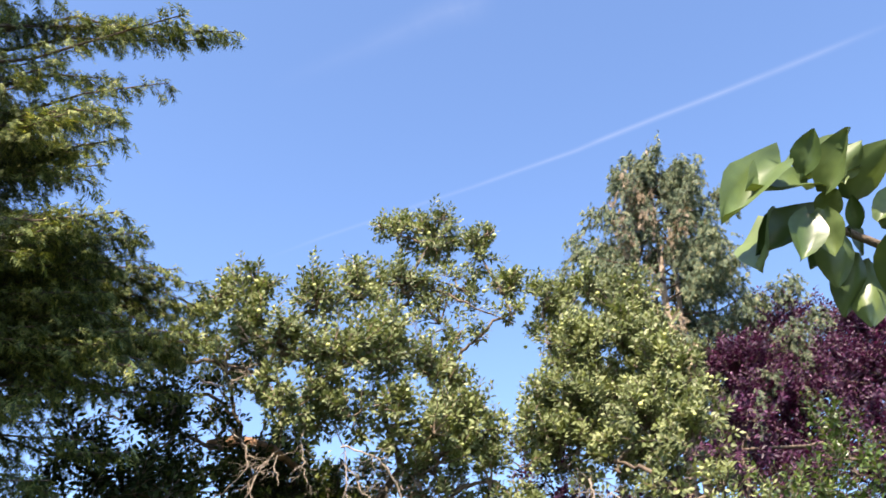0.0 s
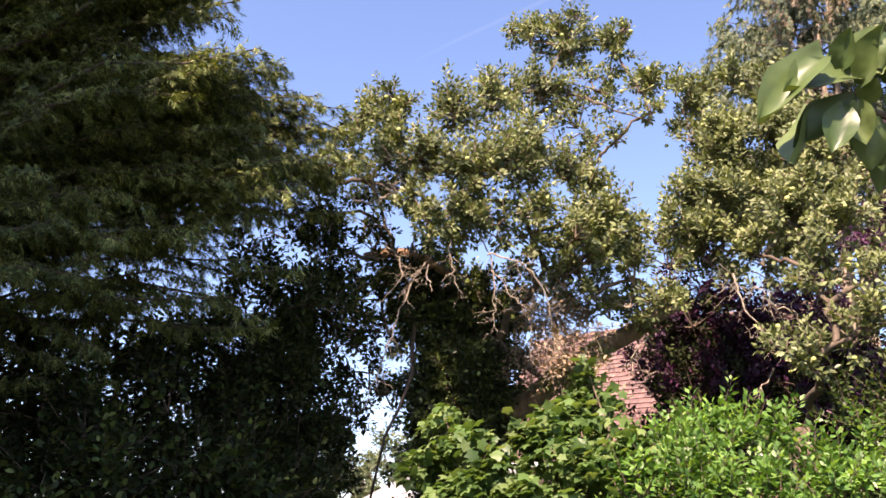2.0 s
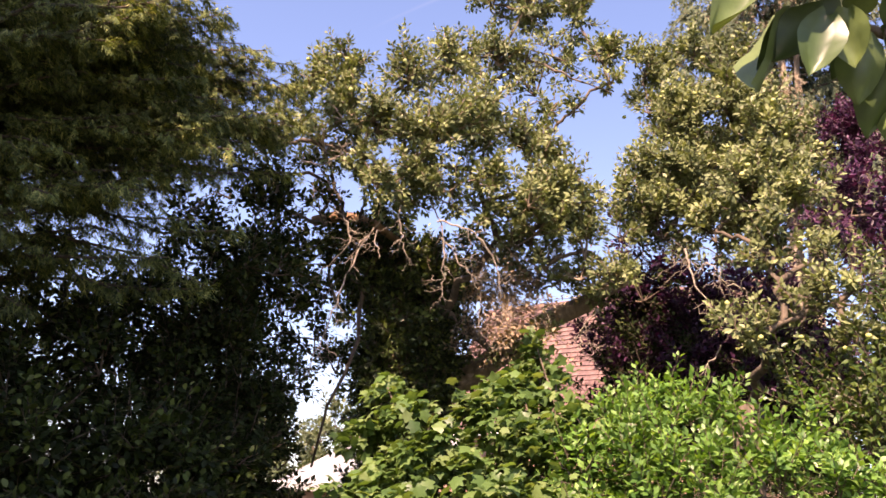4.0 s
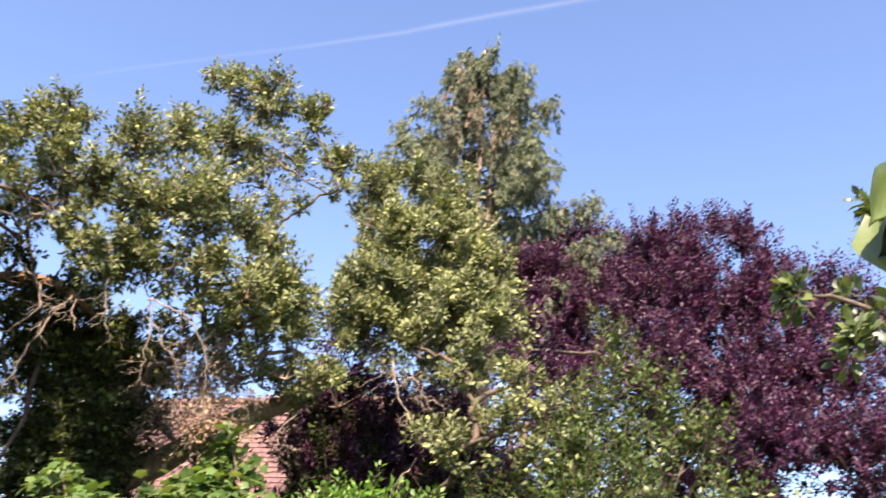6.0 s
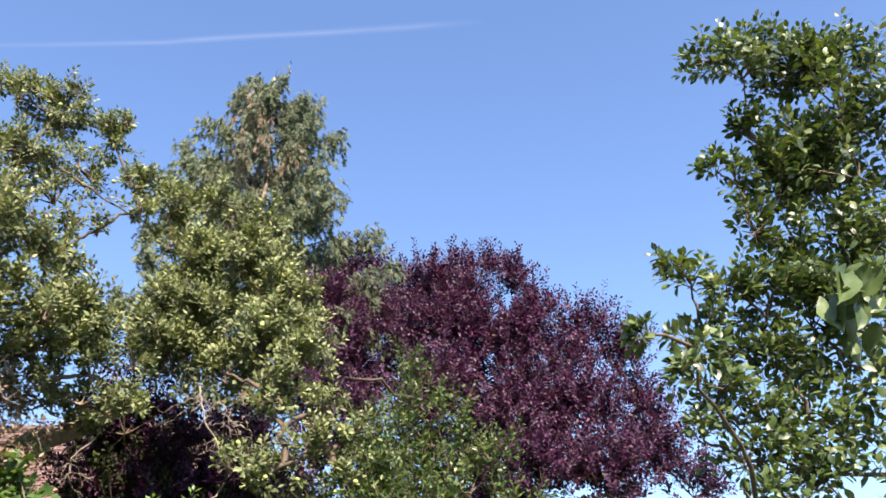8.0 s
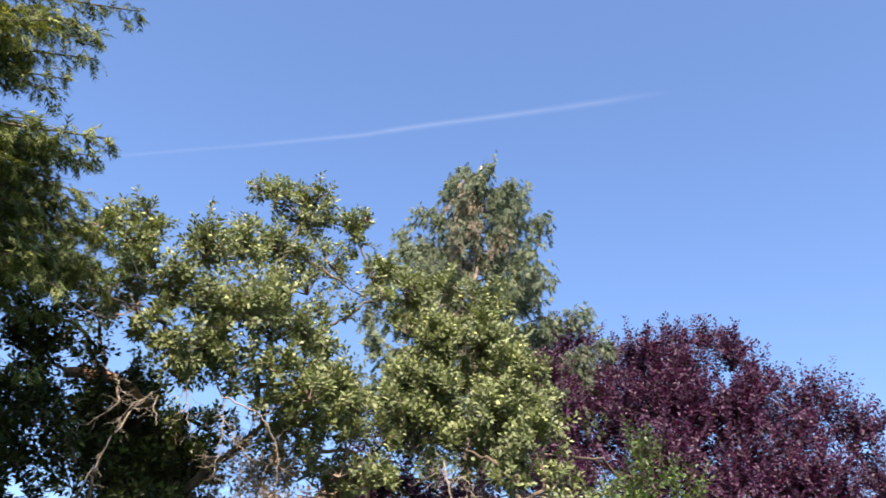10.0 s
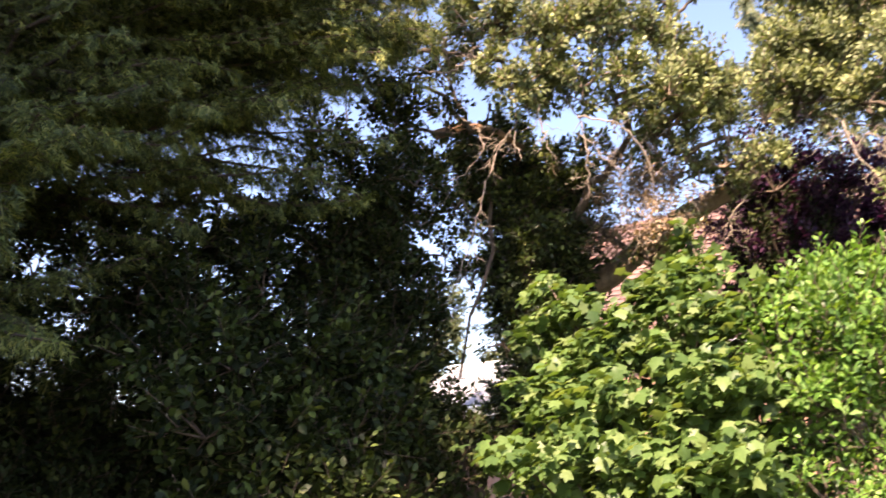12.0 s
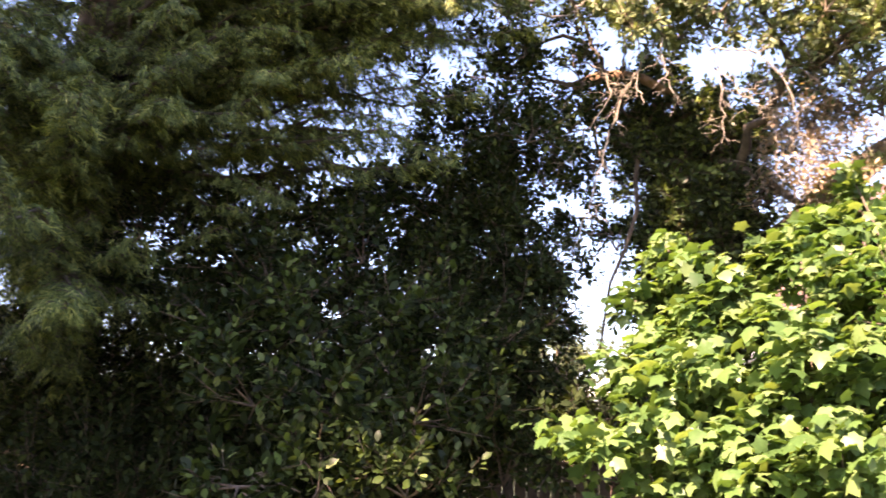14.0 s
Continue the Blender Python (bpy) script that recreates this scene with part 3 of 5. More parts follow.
HOLLY_TOP = [
    (-5.36, 6.75, 5.09, 0.34), (-5.22, 7.37, 4.75, 0.35), (-5.26, 7.74, 4.46, 0.29), (-5.3, 7.23, 4.53, 0.32),
    (-5.01, 7.94, 4.98, 0.3), (-5.03, 7.34, 5.26, 0.25), (-6.09, 4.99, 4.16, 0.29), (-5.48, 5.99, 4.9, 0.3),
    (-5.27, 6.38, 5.32, 0.27), (-5.14, 6.07, 5.55, 0.21), (-6.06, 5.29, 4.08, 0.3), (-6.06, 4.71, 3.91, 0.29),
    (-5.16, 6.84, 5.35, 0.25), (-5.24, 6.73, 4.46, 0.3), (-5.32, 6.57, 3.95, 0.29), (-5.09, 6.66, 4.91, 0.24),
    (-5.69, 6.1, 4.26, 0.29),
    (-5.79, 7.5, 6.87, 0.2), (-5.92, 7.5, 6.27, 0.2), (-5.57, 7.5, 6.04, 0.2), (-6.08, 7.5, 5.93, 0.2), (-5.19, 7.5, 5.79, 0.16), (-6.46, 7.5, 6.34, 0.2),
]

HOLLY = [
    (-6.0, 5.04, 3.31, 0.4), (-5.97, 5.38, 3.71, 0.35), (-6.33, 5.1, 3.82, 0.36), (-5.89, 5.83, 3.93, 0.36),
    (-5.74, 6.25, 4.34, 0.37), (-5.43, 6.51, 4.69, 0.37), (-5.23, 6.83, 4.53, 0.31), (-5.19, 7.04, 4.09, 0.21),
    (-5.4, 6.47, 4.07, 0.36), (-5.53, 6.1, 3.64, 0.41), (-5.2, 6.56, 3.55, 0.41), (-5.69, 5.59, 3.3, 0.4),
    (-5.09, 7.02, 3.41, 0.21), (-5.06, 6.82, 3.09, 0.35),
]

HOLLY_GAP = [
    (-5.48, 8.33, 4.57, 0.28), (-5.88, 8.12, 4.11, 0.34), (-5.38, 8.13, 3.64, 0.27), (-6.05, 7.92, 3.55, 0.37),
    (-5.87, 7.51, 2.94, 0.41), (-4.64, 7.63, 2.85, 0.21), (-5.99, 8.12, 4.49, 0.31),
    (-5.74, 8.12, 3.86, 0.27), (-5.64, 7.72, 3.44, 0.29), (-5.69, 7.52, 2.97, 0.28),
    (-5.3, 7.32, 2.5, 0.2),
    (-6.08, 7.9, 5.46, 0.2), (-5.77, 7.9, 5.72, 0.18), (-5.88, 7.9, 5.03, 0.22), (-5.35, 7.9, 4.86, 0.2), (-6.13, 7.9, 4.75, 0.22), (-5.55, 7.9, 4.58, 0.2), (-4.97, 7.9, 4.58, 0.16), (-6.64, 7.9, 5.3, 0.22),
]

HOLLY_TWIG = [
    (-6.15, 7.32, 4.43, 0.31), (-6.0, 7.53, 4.88, 0.28), (-6.37, 7.13, 5.64, 0.29), (-6.35, 7.02, 4.88, 0.25),
    (-7.55, 6.41, 5.68, 0.34), (-6.87, 6.92, 5.49, 0.36), (-8.21, 6.3, 5.51, 0.32),
]

HOLLY_FILL = [
    (-4.95, 6.99, 2.2, 0.26), (-5.01, 6.59, 1.99, 0.45), (-4.29, 6.8, 1.89, 0.29), (-4.23, 6.5, 1.62, 0.42),
    (-4.64, 6.2, 1.43, 0.42), (-5.39, 6.39, 3.56, 0.41), (-5.11, 6.53, 2.99, 0.46), (-4.85, 6.73, 2.6, 0.28),
    (-5.19, 6.49, 4.03, 0.29), (-5.35, 6.21, 4.27, 0.35), (-4.79, 6.34, 2.4, 0.44),
    (-6.28, 3.63, 3.28, 0.35), (-6.0, 3.95, 3.2, 0.34), (-5.73, 4.24, 3.05, 0.33), (-5.8, 4.38, 3.46, 0.27),
    (-6.41, 3.35, 2.89, 0.35), (-5.91, 3.79, 2.79, 0.38), (-6.27, 4.18, 3.12, 0.46), (-6.08, 4.66, 2.92, 0.46),
]
HOLLY_FILL += [
    (-6.07, 4.27, 2.53, 0.5), (-6.41, 4.2, 3.59, 0.35), (-5.83, 5.17, 2.72, 0.46), (-4.77, 6.18, 4.35, 0.29),
    (-4.75, 6.52, 4.34, 0.29), (-6.78, 3.59, 2.0, 0.48), (-6.85, 3.16, 1.88, 0.48), (-6.49, 4.01, 1.91, 0.41),
    (-6.41, 3.36, 1.44, 0.45), (-6.39, 4.34, 2.31, 0.36),
]

IVY = [
    (-4.51, 9.38, 5.27, 0.25), (-4.63, 9.72, 4.79, 0.22), (-4.73, 9.36, 4.86, 0.28), (-5.04, 8.37, 5.34, 0.27),
    (-5.17, 8.69, 4.95, 0.35), (-4.92, 9.12, 5.11, 0.35), (-5.07, 9.03, 4.66, 0.45), (-5.23, 8.83, 4.35, 0.28),
    (-4.88, 9.29, 4.28, 0.38), (-5.11, 9.05, 3.96, 0.38), (-4.85, 9.4, 3.88, 0.31), (-5.08, 9.17, 3.5, 0.35),
    (-4.7, 9.47, 3.47, 0.28), (-5.35, 8.72, 3.85, 0.17), (-5.15, 8.14, 5.0, 0.27), (-5.66, 8.73, 4.86, 0.28),
    (-5.61, 8.73, 4.3, 0.29), (-5.55, 8.63, 3.88, 0.26), (-5.19, 8.53, 3.54, 0.32), (-4.48, 8.74, 3.76, 0.36),
    (-4.29, 8.94, 3.99, 0.23), (-4.47, 8.94, 4.59, 0.23),
]

DEADMASS = [
    (-3.59, 8.65, 4.49, 0.23), (-3.4, 8.66, 4.25, 0.22), (-3.69, 8.66, 4.75, 0.15), (-4.11, 9.05, 4.1, 0.17),
    (-3.52, 8.75, 4.06, 0.15), (-4.6, 7.05, 5.17, 0.15), (-4.29, 7.05, 4.57, 0.14), (-4.5, 6.94, 4.28, 0.11),
    (-3.24, 8.36, 4.5, 0.21), (-3.3, 8.36, 4.14, 0.25), (-3.07, 8.46, 3.92, 0.23), (-3.41, 8.45, 3.84, 0.19),
    (-2.93, 8.46, 4.2, 0.15), (-3.4, 7.46, 5.19, 0.15), (-3.47, 7.36, 4.69, 0.14), (-3.64, 8.75, 4.56, 0.23),
    (-3.92, 8.75, 4.26, 0.19), (-3.22, 8.86, 4.65, 0.19), (-3.54, 8.76, 4.92, 0.19),
]
DEADMASS += [
    (-4.06, 8.85, 4.62, 0.16), (-3.83, 8.85, 4.81, 0.16), (-3.53, 8.85, 4.53, 0.18), (-3.31, 8.85, 4.68, 0.16), (-3.17, 8.85, 4.42, 0.13), (-3.61, 8.85, 4.28, 0.13),
    (-3.11, 8.6, 4.42, 0.14), (-3.02, 8.6, 4.09, 0.15), (-2.85, 8.6, 3.88, 0.15), (-2.97, 8.6, 3.73, 0.15),
    (-3.97, 8.9, 4.18, 0.17), (-3.57, 8.9, 3.98, 0.15), (-4.1, 8.9, 3.87, 0.17), (-3.34, 8.9, 4.17, 0.14),
]

NEAR = [
    (2.69, 4.88, 5.57, 0.12), (2.93, 4.99, 5.53, 0.19), (3.34, 5.21, 5.72, 0.29), (3.78, 5.33, 5.76, 0.35),
    (2.96, 5.1, 5.09, 0.12), (3.22, 5.21, 5.12, 0.21), (3.61, 5.33, 5.21, 0.33), (2.62, 4.98, 4.75, 0.07),
    (2.79, 5.09, 4.74, 0.08), (3.11, 5.21, 4.75, 0.22), (3.5, 5.32, 4.74, 0.31), (2.83, 5.09, 4.4, 0.13),
    (3.12, 5.21, 4.33, 0.25), (3.48, 5.32, 4.28, 0.3), (2.23, 4.87, 4.05, 0.05), (2.3, 4.87, 3.93, 0.08),
    (2.54, 4.98, 3.94, 0.13), (2.83, 5.09, 3.92, 0.18), (3.12, 5.21, 3.86, 0.28), (1.64, 3.57, 3.13, 0.05),
    (1.81, 3.65, 3.11, 0.06),
]

NEAR_LOW = [
    (2.46, 4.98, 3.59, 0.14), (2.75, 5.09, 3.65, 0.18), (1.79, 3.65, 2.98, 0.06), (2.38, 4.87, 3.33, 0.08),
    (2.86, 5.1, 3.46, 0.19), (3.24, 5.21, 3.57, 0.28), (2.64, 4.98, 3.16, 0.13), (2.92, 5.1, 3.19, 0.19),
    (3.11, 5.1, 3.13, 0.23), (2.46, 4.98, 2.94, 0.11), (2.68, 4.99, 2.94, 0.14), (2.96, 5.1, 2.88, 0.22),
    (2.44, 4.87, 2.73, 0.12), (2.72, 4.99, 2.72, 0.15), (2.36, 4.98, 3.72, 0.08), (1.86, 3.73, 3.1, 0.05),
    (2.47, 5.09, 3.51, 0.13), (2.38, 5.08, 3.29, 0.11), (2.52, 5.09, 3.17, 0.15), (2.26, 4.97, 3.05, 0.08),
    (2.54, 4.98, 2.94, 0.12),
]

CYPRESS_TIPS = [
    (-3.24, 5.17, 8.34), (-3.59, 5.13, 8.37), (-2.85, 4.25, 7.53), (-4.75, 4.9, 7.22),
    (-4.5, 4.87, 8.04), (-3.42, 4.3, 6.69), (-3.48, 4.36, 6.67), (-4.15, 4.46, 6.57),
    (-4.49, 4.42, 6.09), (-2.84, 4.16, 5.45), (-3.46, 4.86, 5.87), (-4.15, 4.57, 5.87),
    (-3.64, 4.95, 5.88), (-4.36, 5.62, 3.88), (-5.07, 2.62, 2.36), (-5.34, 3.4, 2.61),
    (-5.88, 5.31, 5.43), (-4.91, 4.34, 3.47), (-4.48, 3.9, 3.92), (-4.04, 3.26, 3.75),
    (-3.72, 5.26, 4.88), (-3.69, 5.42, 5.24), (-4.23, 4.88, 4.85), (-5.12, 4.58, 3.94),
    (-4.64, 2.79, 3.46), (-4.69, 3.3, 2.98), (-5.6, 4.92, 3.37), (-4.79, 5.67, 5.41),
]
CYPRESS_TIPS += [
    (-4.23, 5.24, 5.93), (-4.29, 5.11, 5.55), (-4.33, 4.98, 5.17), (-4.32, 4.85, 4.62),
    (-4.36, 4.74, 5.38), (-4.59, 4.33, 4.7), (-4.68, 4.08, 4.18),
    (-4.45, 4.19, 5.34), (-4.63, 3.85, 4.64), (-4.58, 4.87, 5.38),
    (-4.61, 4.43, 5.78), (-4.42, 5.12, 5.8), (-4.74, 4.73, 4.53), (-3.96, 5.08, 6.15),
    (-3.95, 5.04, 5.82), (-4.09, 5.08, 5.58), (-3.93, 4.72, 5.78), (-4.12, 4.99, 5.17),
    (-4.23, 5.45, 5.34), (-4.33, 5.23, 4.76), (-4.36, 5.63, 3.86), (-4.47, 2.82, 3.95),
    (-4.77, 3.62, 4.47), (-5.04, 2.81, 2.44), (-4.81, 2.39, 4.24), (-4.72, 2.49, 3.91),
]
CYPRESS_TIPS += [
    (-5.01, 2.44, 3.69), (-5.1, 2.65, 3.36), (-5.17, 2.55, 3.05), (-5.19, 2.78, 2.89),
    (-5.5, 2.25, 4.57), (-5.62, 2.43, 4.23), (-5.77, 2.35, 3.81), (-5.84, 2.59, 3.45),
    (-5.95, 2.52, 2.98), (-5.39, 2.52, 4.74), (-5.27, 2.65, 3.9), (-5.39, 3.03, 3.17),
    (-3.56, 2.71, 3.51), (-3.76, 2.75, 2.35), (-3.53, 2.28, 3.04), (-4.01, 2.15, 3.94),
    (-4.06, 3.46, 4.17),
    (-4.46, 4.13, 4.28), (-4.57, 5.33, 4.73), 
    (-4.33, 4.58, 4.98), (-4.30, 5.05, 4.97), (-4.27, 5.53, 4.85), (-4.21, 4.76, 4.46), (-4.23, 5.33, 4.38), (-4.17, 5.75, 4.40), (-4.18, 5.08, 3.98), (-4.34, 5.27, 5.34), (-4.19, 5.74, 5.23),
]
CYPRESS_TIPS += [
    (-4.63, 6.1, 6.27), (-4.76, 6, 6.26), (-4.72, 5.9, 6.01), (-4.43, 6, 5.61), (-4.41, 5.9, 5.43), (-4.73, 5.8, 5.77), (-4.41, 5.7, 5.25),
    (-4.38, 6.2, 5.53), (-4.84, 5.7, 5.53), (-5.1, 5.6, 5.77), (-4.87, 5.5, 5.17), (-4.66, 5.7, 5.09), (-5.2, 5.4, 5.43), (-5.34, 5.2, 5.88),
]
CYPRESS_TIPS += [
    (-4.34, 6.30, 6.32), (-4.38, 6.30, 6.08), (-4.29, 6.51, 6.08), (-4.21, 6.20, 5.69), (-4.13, 6.41, 5.70), (-4.10, 6.30, 5.44),
    (-4.49, 6.09, 5.92), (-4.23, 6.09, 5.50), (-4.40, 5.89, 5.62), (-4.79, 5.78, 5.85), (-4.71, 5.89, 6.14), (-4.90, 5.58, 5.99),
]
CYPRESS_TIPS += [
    (-4.55, 2.20, 4.32), (-3.70, 1.90, 3.90), (-4.76, 2.40, 4.26), (-3.94, 2.00, 3.75), (-3.70, 1.80, 3.76),
]
CYPRESS_TIPS += [
    (-3.78, 4.42, 7.01), (-3.49, 4.42, 6.55), (-3.62, 4.42, 6.33), (-4.00, 4.32, 6.83), (-4.03, 4.32, 6.54), (-3.75, 4.42, 6.21), (-4.52, 4.22, 6.78),
]
HANGING_LIMB = [
    (-5.07, 8.44, 5.18), (-5.12, 8.24, 4.7), (-5.09, 8.13, 4.24), (-4.97, 8.03, 3.9),
    (-5.05, 7.93, 3.5), (-5.17, 7.83, 3.16), (-5.33, 7.82, 2.5),
]
CUT_LIMB = [
    (-5.46, 7.64, 5.27), (-5.24, 7.74, 5.31), (-5.02, 7.84, 5.29), (-4.86, 8.04, 5.25),
    (-4.72, 8.34, 5.09),
]
CUT_FORK = [
    (-5.11, 7.79, 5.32), (-5.31, 7.74, 5.59), (-5.39, 7.74, 5.77), (-5.5, 7.54, 5.85),
    (-5.78, 7.34, 5.79), (-5.89, 7.23, 5.55),
]
# crooked bare wood: where each branch bends, how thick it starts, and whether it is dead
HOOKED_WOOD = [
    ([(-4.87, 7.3, 5.25), (-4.55, 7.27, 5.04), (-4.44, 7.24, 4.77), (-4.48, 7.21, 4.65), (-4.75, 7.18, 4.49), (-4.9, 7.15, 4.28)], 0.012, True),
    ([(-4.16, 7.2, 4.75), (-4.3, 7.14, 4.47), (-4.36, 7.08, 4.19), (-4.41, 7.02, 3.89), (-4.52, 6.96, 3.53), (-4.59, 6.9, 3.3)], 0.014, True),
    ([(-4.74, 7.3, 6.1), (-4.49, 7.3, 6.08), (-4.29, 7.3, 6), (-4.09, 7.3, 5.86)], 0.012, True),
    ([(-5.07, 6.9, 5.73), (-4.71, 6.9, 5.55), (-4.5, 6.9, 5.53), (-4.37, 6.9, 5.59), (-4.32, 6.9, 5.68)], 0.014, True),
    ([(-5.28, 6.7, 5.17), (-5.12, 6.75, 5.31), (-5.09, 6.8, 5.42)], 0.018, True),
]
HANGING_WOOD = [
    ([(-3.65, 7.1, 4.96), (-3.64, 7.1, 4.74), (-3.6, 7.1, 4.59), (-3.53, 7.1, 4.42)], 0.012, True),
    ([(-3.6, 7.5, 5.12), (-3.45, 7.5, 4.9), (-3.41, 7.5, 4.56), (-3.4, 7.5, 4.29), (-3.41, 7.5, 4.09)], 0.010, True),
    ([(-3.55, 7.6, 4.78), (-3.34, 7.6, 4.55), (-3.22, 7.6, 4.37), (-3.08, 7.6, 4.27)], 0.009, True),
    ([(-3.42, 7.4, 4.84), (-3.13, 7.45, 4.76), (-2.93, 7.5, 4.6), (-2.83, 7.55, 4.39), (-2.79, 7.6, 4.12), (-2.8, 7.65, 3.92)], 0.012, True),
    ([(-3.94, 7.1, 4.76), (-3.95, 7.1, 4.59), (-3.89, 7.1, 4.45)], 0.010, True),
    ([(-3.93, 7.2, 4.94), (-4.12, 7.2, 4.79), (-4.26, 7.2, 4.7), (-4.33, 7.2, 4.58)], 0.012, True),
]
HANGING_WOOD += [
    ([(-3.39, 8.2, 4.49), (-3.46, 8.2, 4.31), (-3.45, 8.2, 4.07), (-3.45, 8.2, 3.89)], 0.009, True),
]
CROOKED_LIMBS = [
    ([(-4.62, 7.6, 5.4), (-4.69, 7.6, 5.13), (-4.77, 7.6, 5.04)], 0.022, False),
    ([(-4.64, 7.6, 5.68), (-4.82, 7.6, 6.12), (-4.97, 7.6, 6.59), (-5.12, 7.6, 6.98), (-5.13, 7.6, 7.23)], 0.034, False),
    ([(-4.87, 7.6, 5.14), (-5.04, 7.56, 5.47), (-5.14, 7.52, 5.81), (-5.3, 7.48, 6.16), (-5.42, 7.44, 6.53)], 0.034, False),
    ([(-4.03, 9.1, 7.27), (-3.72, 9.1, 7.42), (-3.38, 9.1, 7.43), (-3.1, 9.1, 7.2), (-2.76, 9.1, 6.97), (-2.36, 9.1, 6.69)], 0.030, False),
    ([(-4.87, 7.4, 5.05), (-5.25, 7.3, 5.14), (-5.5, 7.2, 5.35), (-5.8, 7.1, 5.48)], 0.035, False),
    ([(-5.04, 7.7, 4.28), (-5.21, 7.7, 4.66), (-5.16, 7.7, 5.05), (-5.09, 7.7, 5.19)], 0.025, False),
]
CROOKED_LIMBS += [
    ([(-3.84, 8.6, 6.13), (-3.61, 8.7, 6.32), (-3.39, 8.8, 6.68), (-2.98, 8.9, 6.71)], 0.022, False),
]
BARE_WOOD_B = [
    ([(-1.36, 8.6, 4.59), (-1.37, 8.57, 4.46), (-1.29, 8.54, 4.24), (-1.17, 8.51, 4.03), (-1, 8.48, 3.8)], 0.015),
    ([(-1.37, 8.6, 4.49), (-1.48, 8.6, 4.44), (-1.58, 8.6, 4.38)], 0.009),
    ([(-1.38, 8.6, 4.47), (-1.44, 8.6, 4.32)], 0.008),
    ([(-1.22, 8.6, 4.34), (-1.2, 8.6, 4.44), (-1.09, 8.6, 4.35), (-1.06, 8.6, 4.23)], 0.008),
    ([(-1.15, 8.65, 4.31), (-0.99, 8.65, 4.19), (-0.85, 8.65, 4.12)], 0.010),
    ([(-0.76, 8.5, 4.01), (-0.63, 8.5, 3.88), (-0.47, 8.5, 3.83)], 0.010),
    ([(-1.01, 8.4, 3.6), (-1.12, 8.4, 3.45), (-1.23, 8.4, 3.34)], 0.011),
    ([(-2.35, 8.7, 4.12), (-2.52, 8.7, 3.94), (-2.57, 8.7, 3.85), (-2.52, 8.7, 3.69)], 0.012),
]
BOUGH = [
    (1.412, 1.772, 2.508), (1.420, 1.781, 2.501), (1.433, 1.786, 2.494), (1.445, 1.790, 2.487), (1.471, 1.803, 2.470), (2.000, 2.050, 2.400), (2.900, 2.900, 2.300), (4.200, 5.000, 1.900),
]
# place, direction, length, breadth to length, and whether its face is turned to the sun
BOUGH_LEAVES = [
    (1.415, 1.735, 2.533, -0.46, -0.69, -0.70, 0.102, 0.50, 1),
    (1.427, 1.773, 2.525, -0.31, -0.91, -0.26, 0.091, 0.71, 1),
    (1.425, 1.762, 2.530, 0.78, -0.27, 0.56, 0.050, 0.60, 0),
    (1.459, 1.759, 2.511, -0.65, 0.10, 0.75, 0.031, 0.89, 1),
    (1.458, 1.763, 2.522, 0.38, 0.29, 0.88, 0.053, 0.66, 1),
    (1.460, 1.783, 2.508, 0.63, -0.42, 0.65, 0.058, 0.79, 0),
    (1.432, 1.781, 2.498, 0.68, -0.42, 0.59, 0.029, 0.93, 0),
    (1.427, 1.776, 2.495, -0.50, -0.70, -0.51, 0.079, 0.60, 1),
    (1.398, 1.772, 2.499, -0.27, -0.66, -0.67, 0.092, 0.55, 0),
    (1.441, 1.799, 2.485, -0.80, -0.05, -0.59, 0.036, 0.78, 1),
]
BOUGH_LEAVES += [
    (1.449, 1.790, 2.487, 0.36, 0.78, -0.51, 0.031, 1.00, 1),
    (1.457, 1.796, 2.488, 0.16, -0.71, 0.69, 0.029, 0.60, 1),
    (1.454, 1.801, 2.466, -0.50, 0.40, -0.77, 0.057, 0.60, 0),
    (1.460, 1.819, 2.469, -0.22, 0.10, -0.97, 0.067, 0.60, 0),
    (1.475, 1.793, 2.486, 0.69, -0.08, 0.72, 0.048, 0.60, 1),
    (1.476, 1.790, 2.479, 0.97, 0.17, 0.19, 0.034, 0.60, 0),
    (1.483, 1.813, 2.468, 0.63, 0.33, -0.70, 0.045, 0.60, 0),
    (1.447, 1.768, 2.529, -0.20, -0.38, 0.90, 0.034, 0.64, 0),
    (1.482, 1.782, 2.462, -0.16, 0.83, -0.54, 0.061, 0.60, 0),
    (1.431, 1.731, 2.514, 0.40, -0.67, 0.62, 0.038, 0.75, 1),
]
BOUGH_LEAVES += [
    (1.445, 1.750, 2.501, 0.40, -0.69, 0.61, 0.056, 0.75, 1),
    (1.437, 1.750, 2.486, -0.02, 0.10, -1.00, 0.041, 0.75, 1),
    (1.425, 1.742, 2.480, -0.18, -0.32, -0.93, 0.048, 0.75, 1),
    (1.446, 1.775, 2.478, -0.37, 0.35, -0.86, 0.051, 0.75, 0),
    (1.459, 1.755, 2.516, 0.51, 0.05, 0.86, 0.036, 0.75, 0),
]


# ---- apple trees ----
def apple_fruit(parent, lobes, n):
    c = np.array(lobes)
    pick = rng.integers(0, len(c), n)
    at = c[pick, :3] + unit(rng.normal(0, 1, (n, 3)) + (0, -0.5, 0)) * c[pick, 3:4] * rng.uniform(0.7, 1.05, (n, 1))
    bm = bmesh.new()
    bmesh.ops.create_icosphere(bm, subdivisions=1, radius=1.0)
    v = np.array([p.co[:] for p in bm.verts])
    v[:, 2] *= 0.88
    f = [[q.index for q in p.verts] for p in bm.faces]
    bm.free()
    part_of("fruit", mesh_from("fruit", *scatter(v, *flat(f), at, rng.normal(0, 1, (n, 3)), np.tile((0, 0, 1.0), (n, 1)), rng.uniform(0.018, 0.032, n)), FRUIT, True), parent, "small pale green apples", kind="stuff")


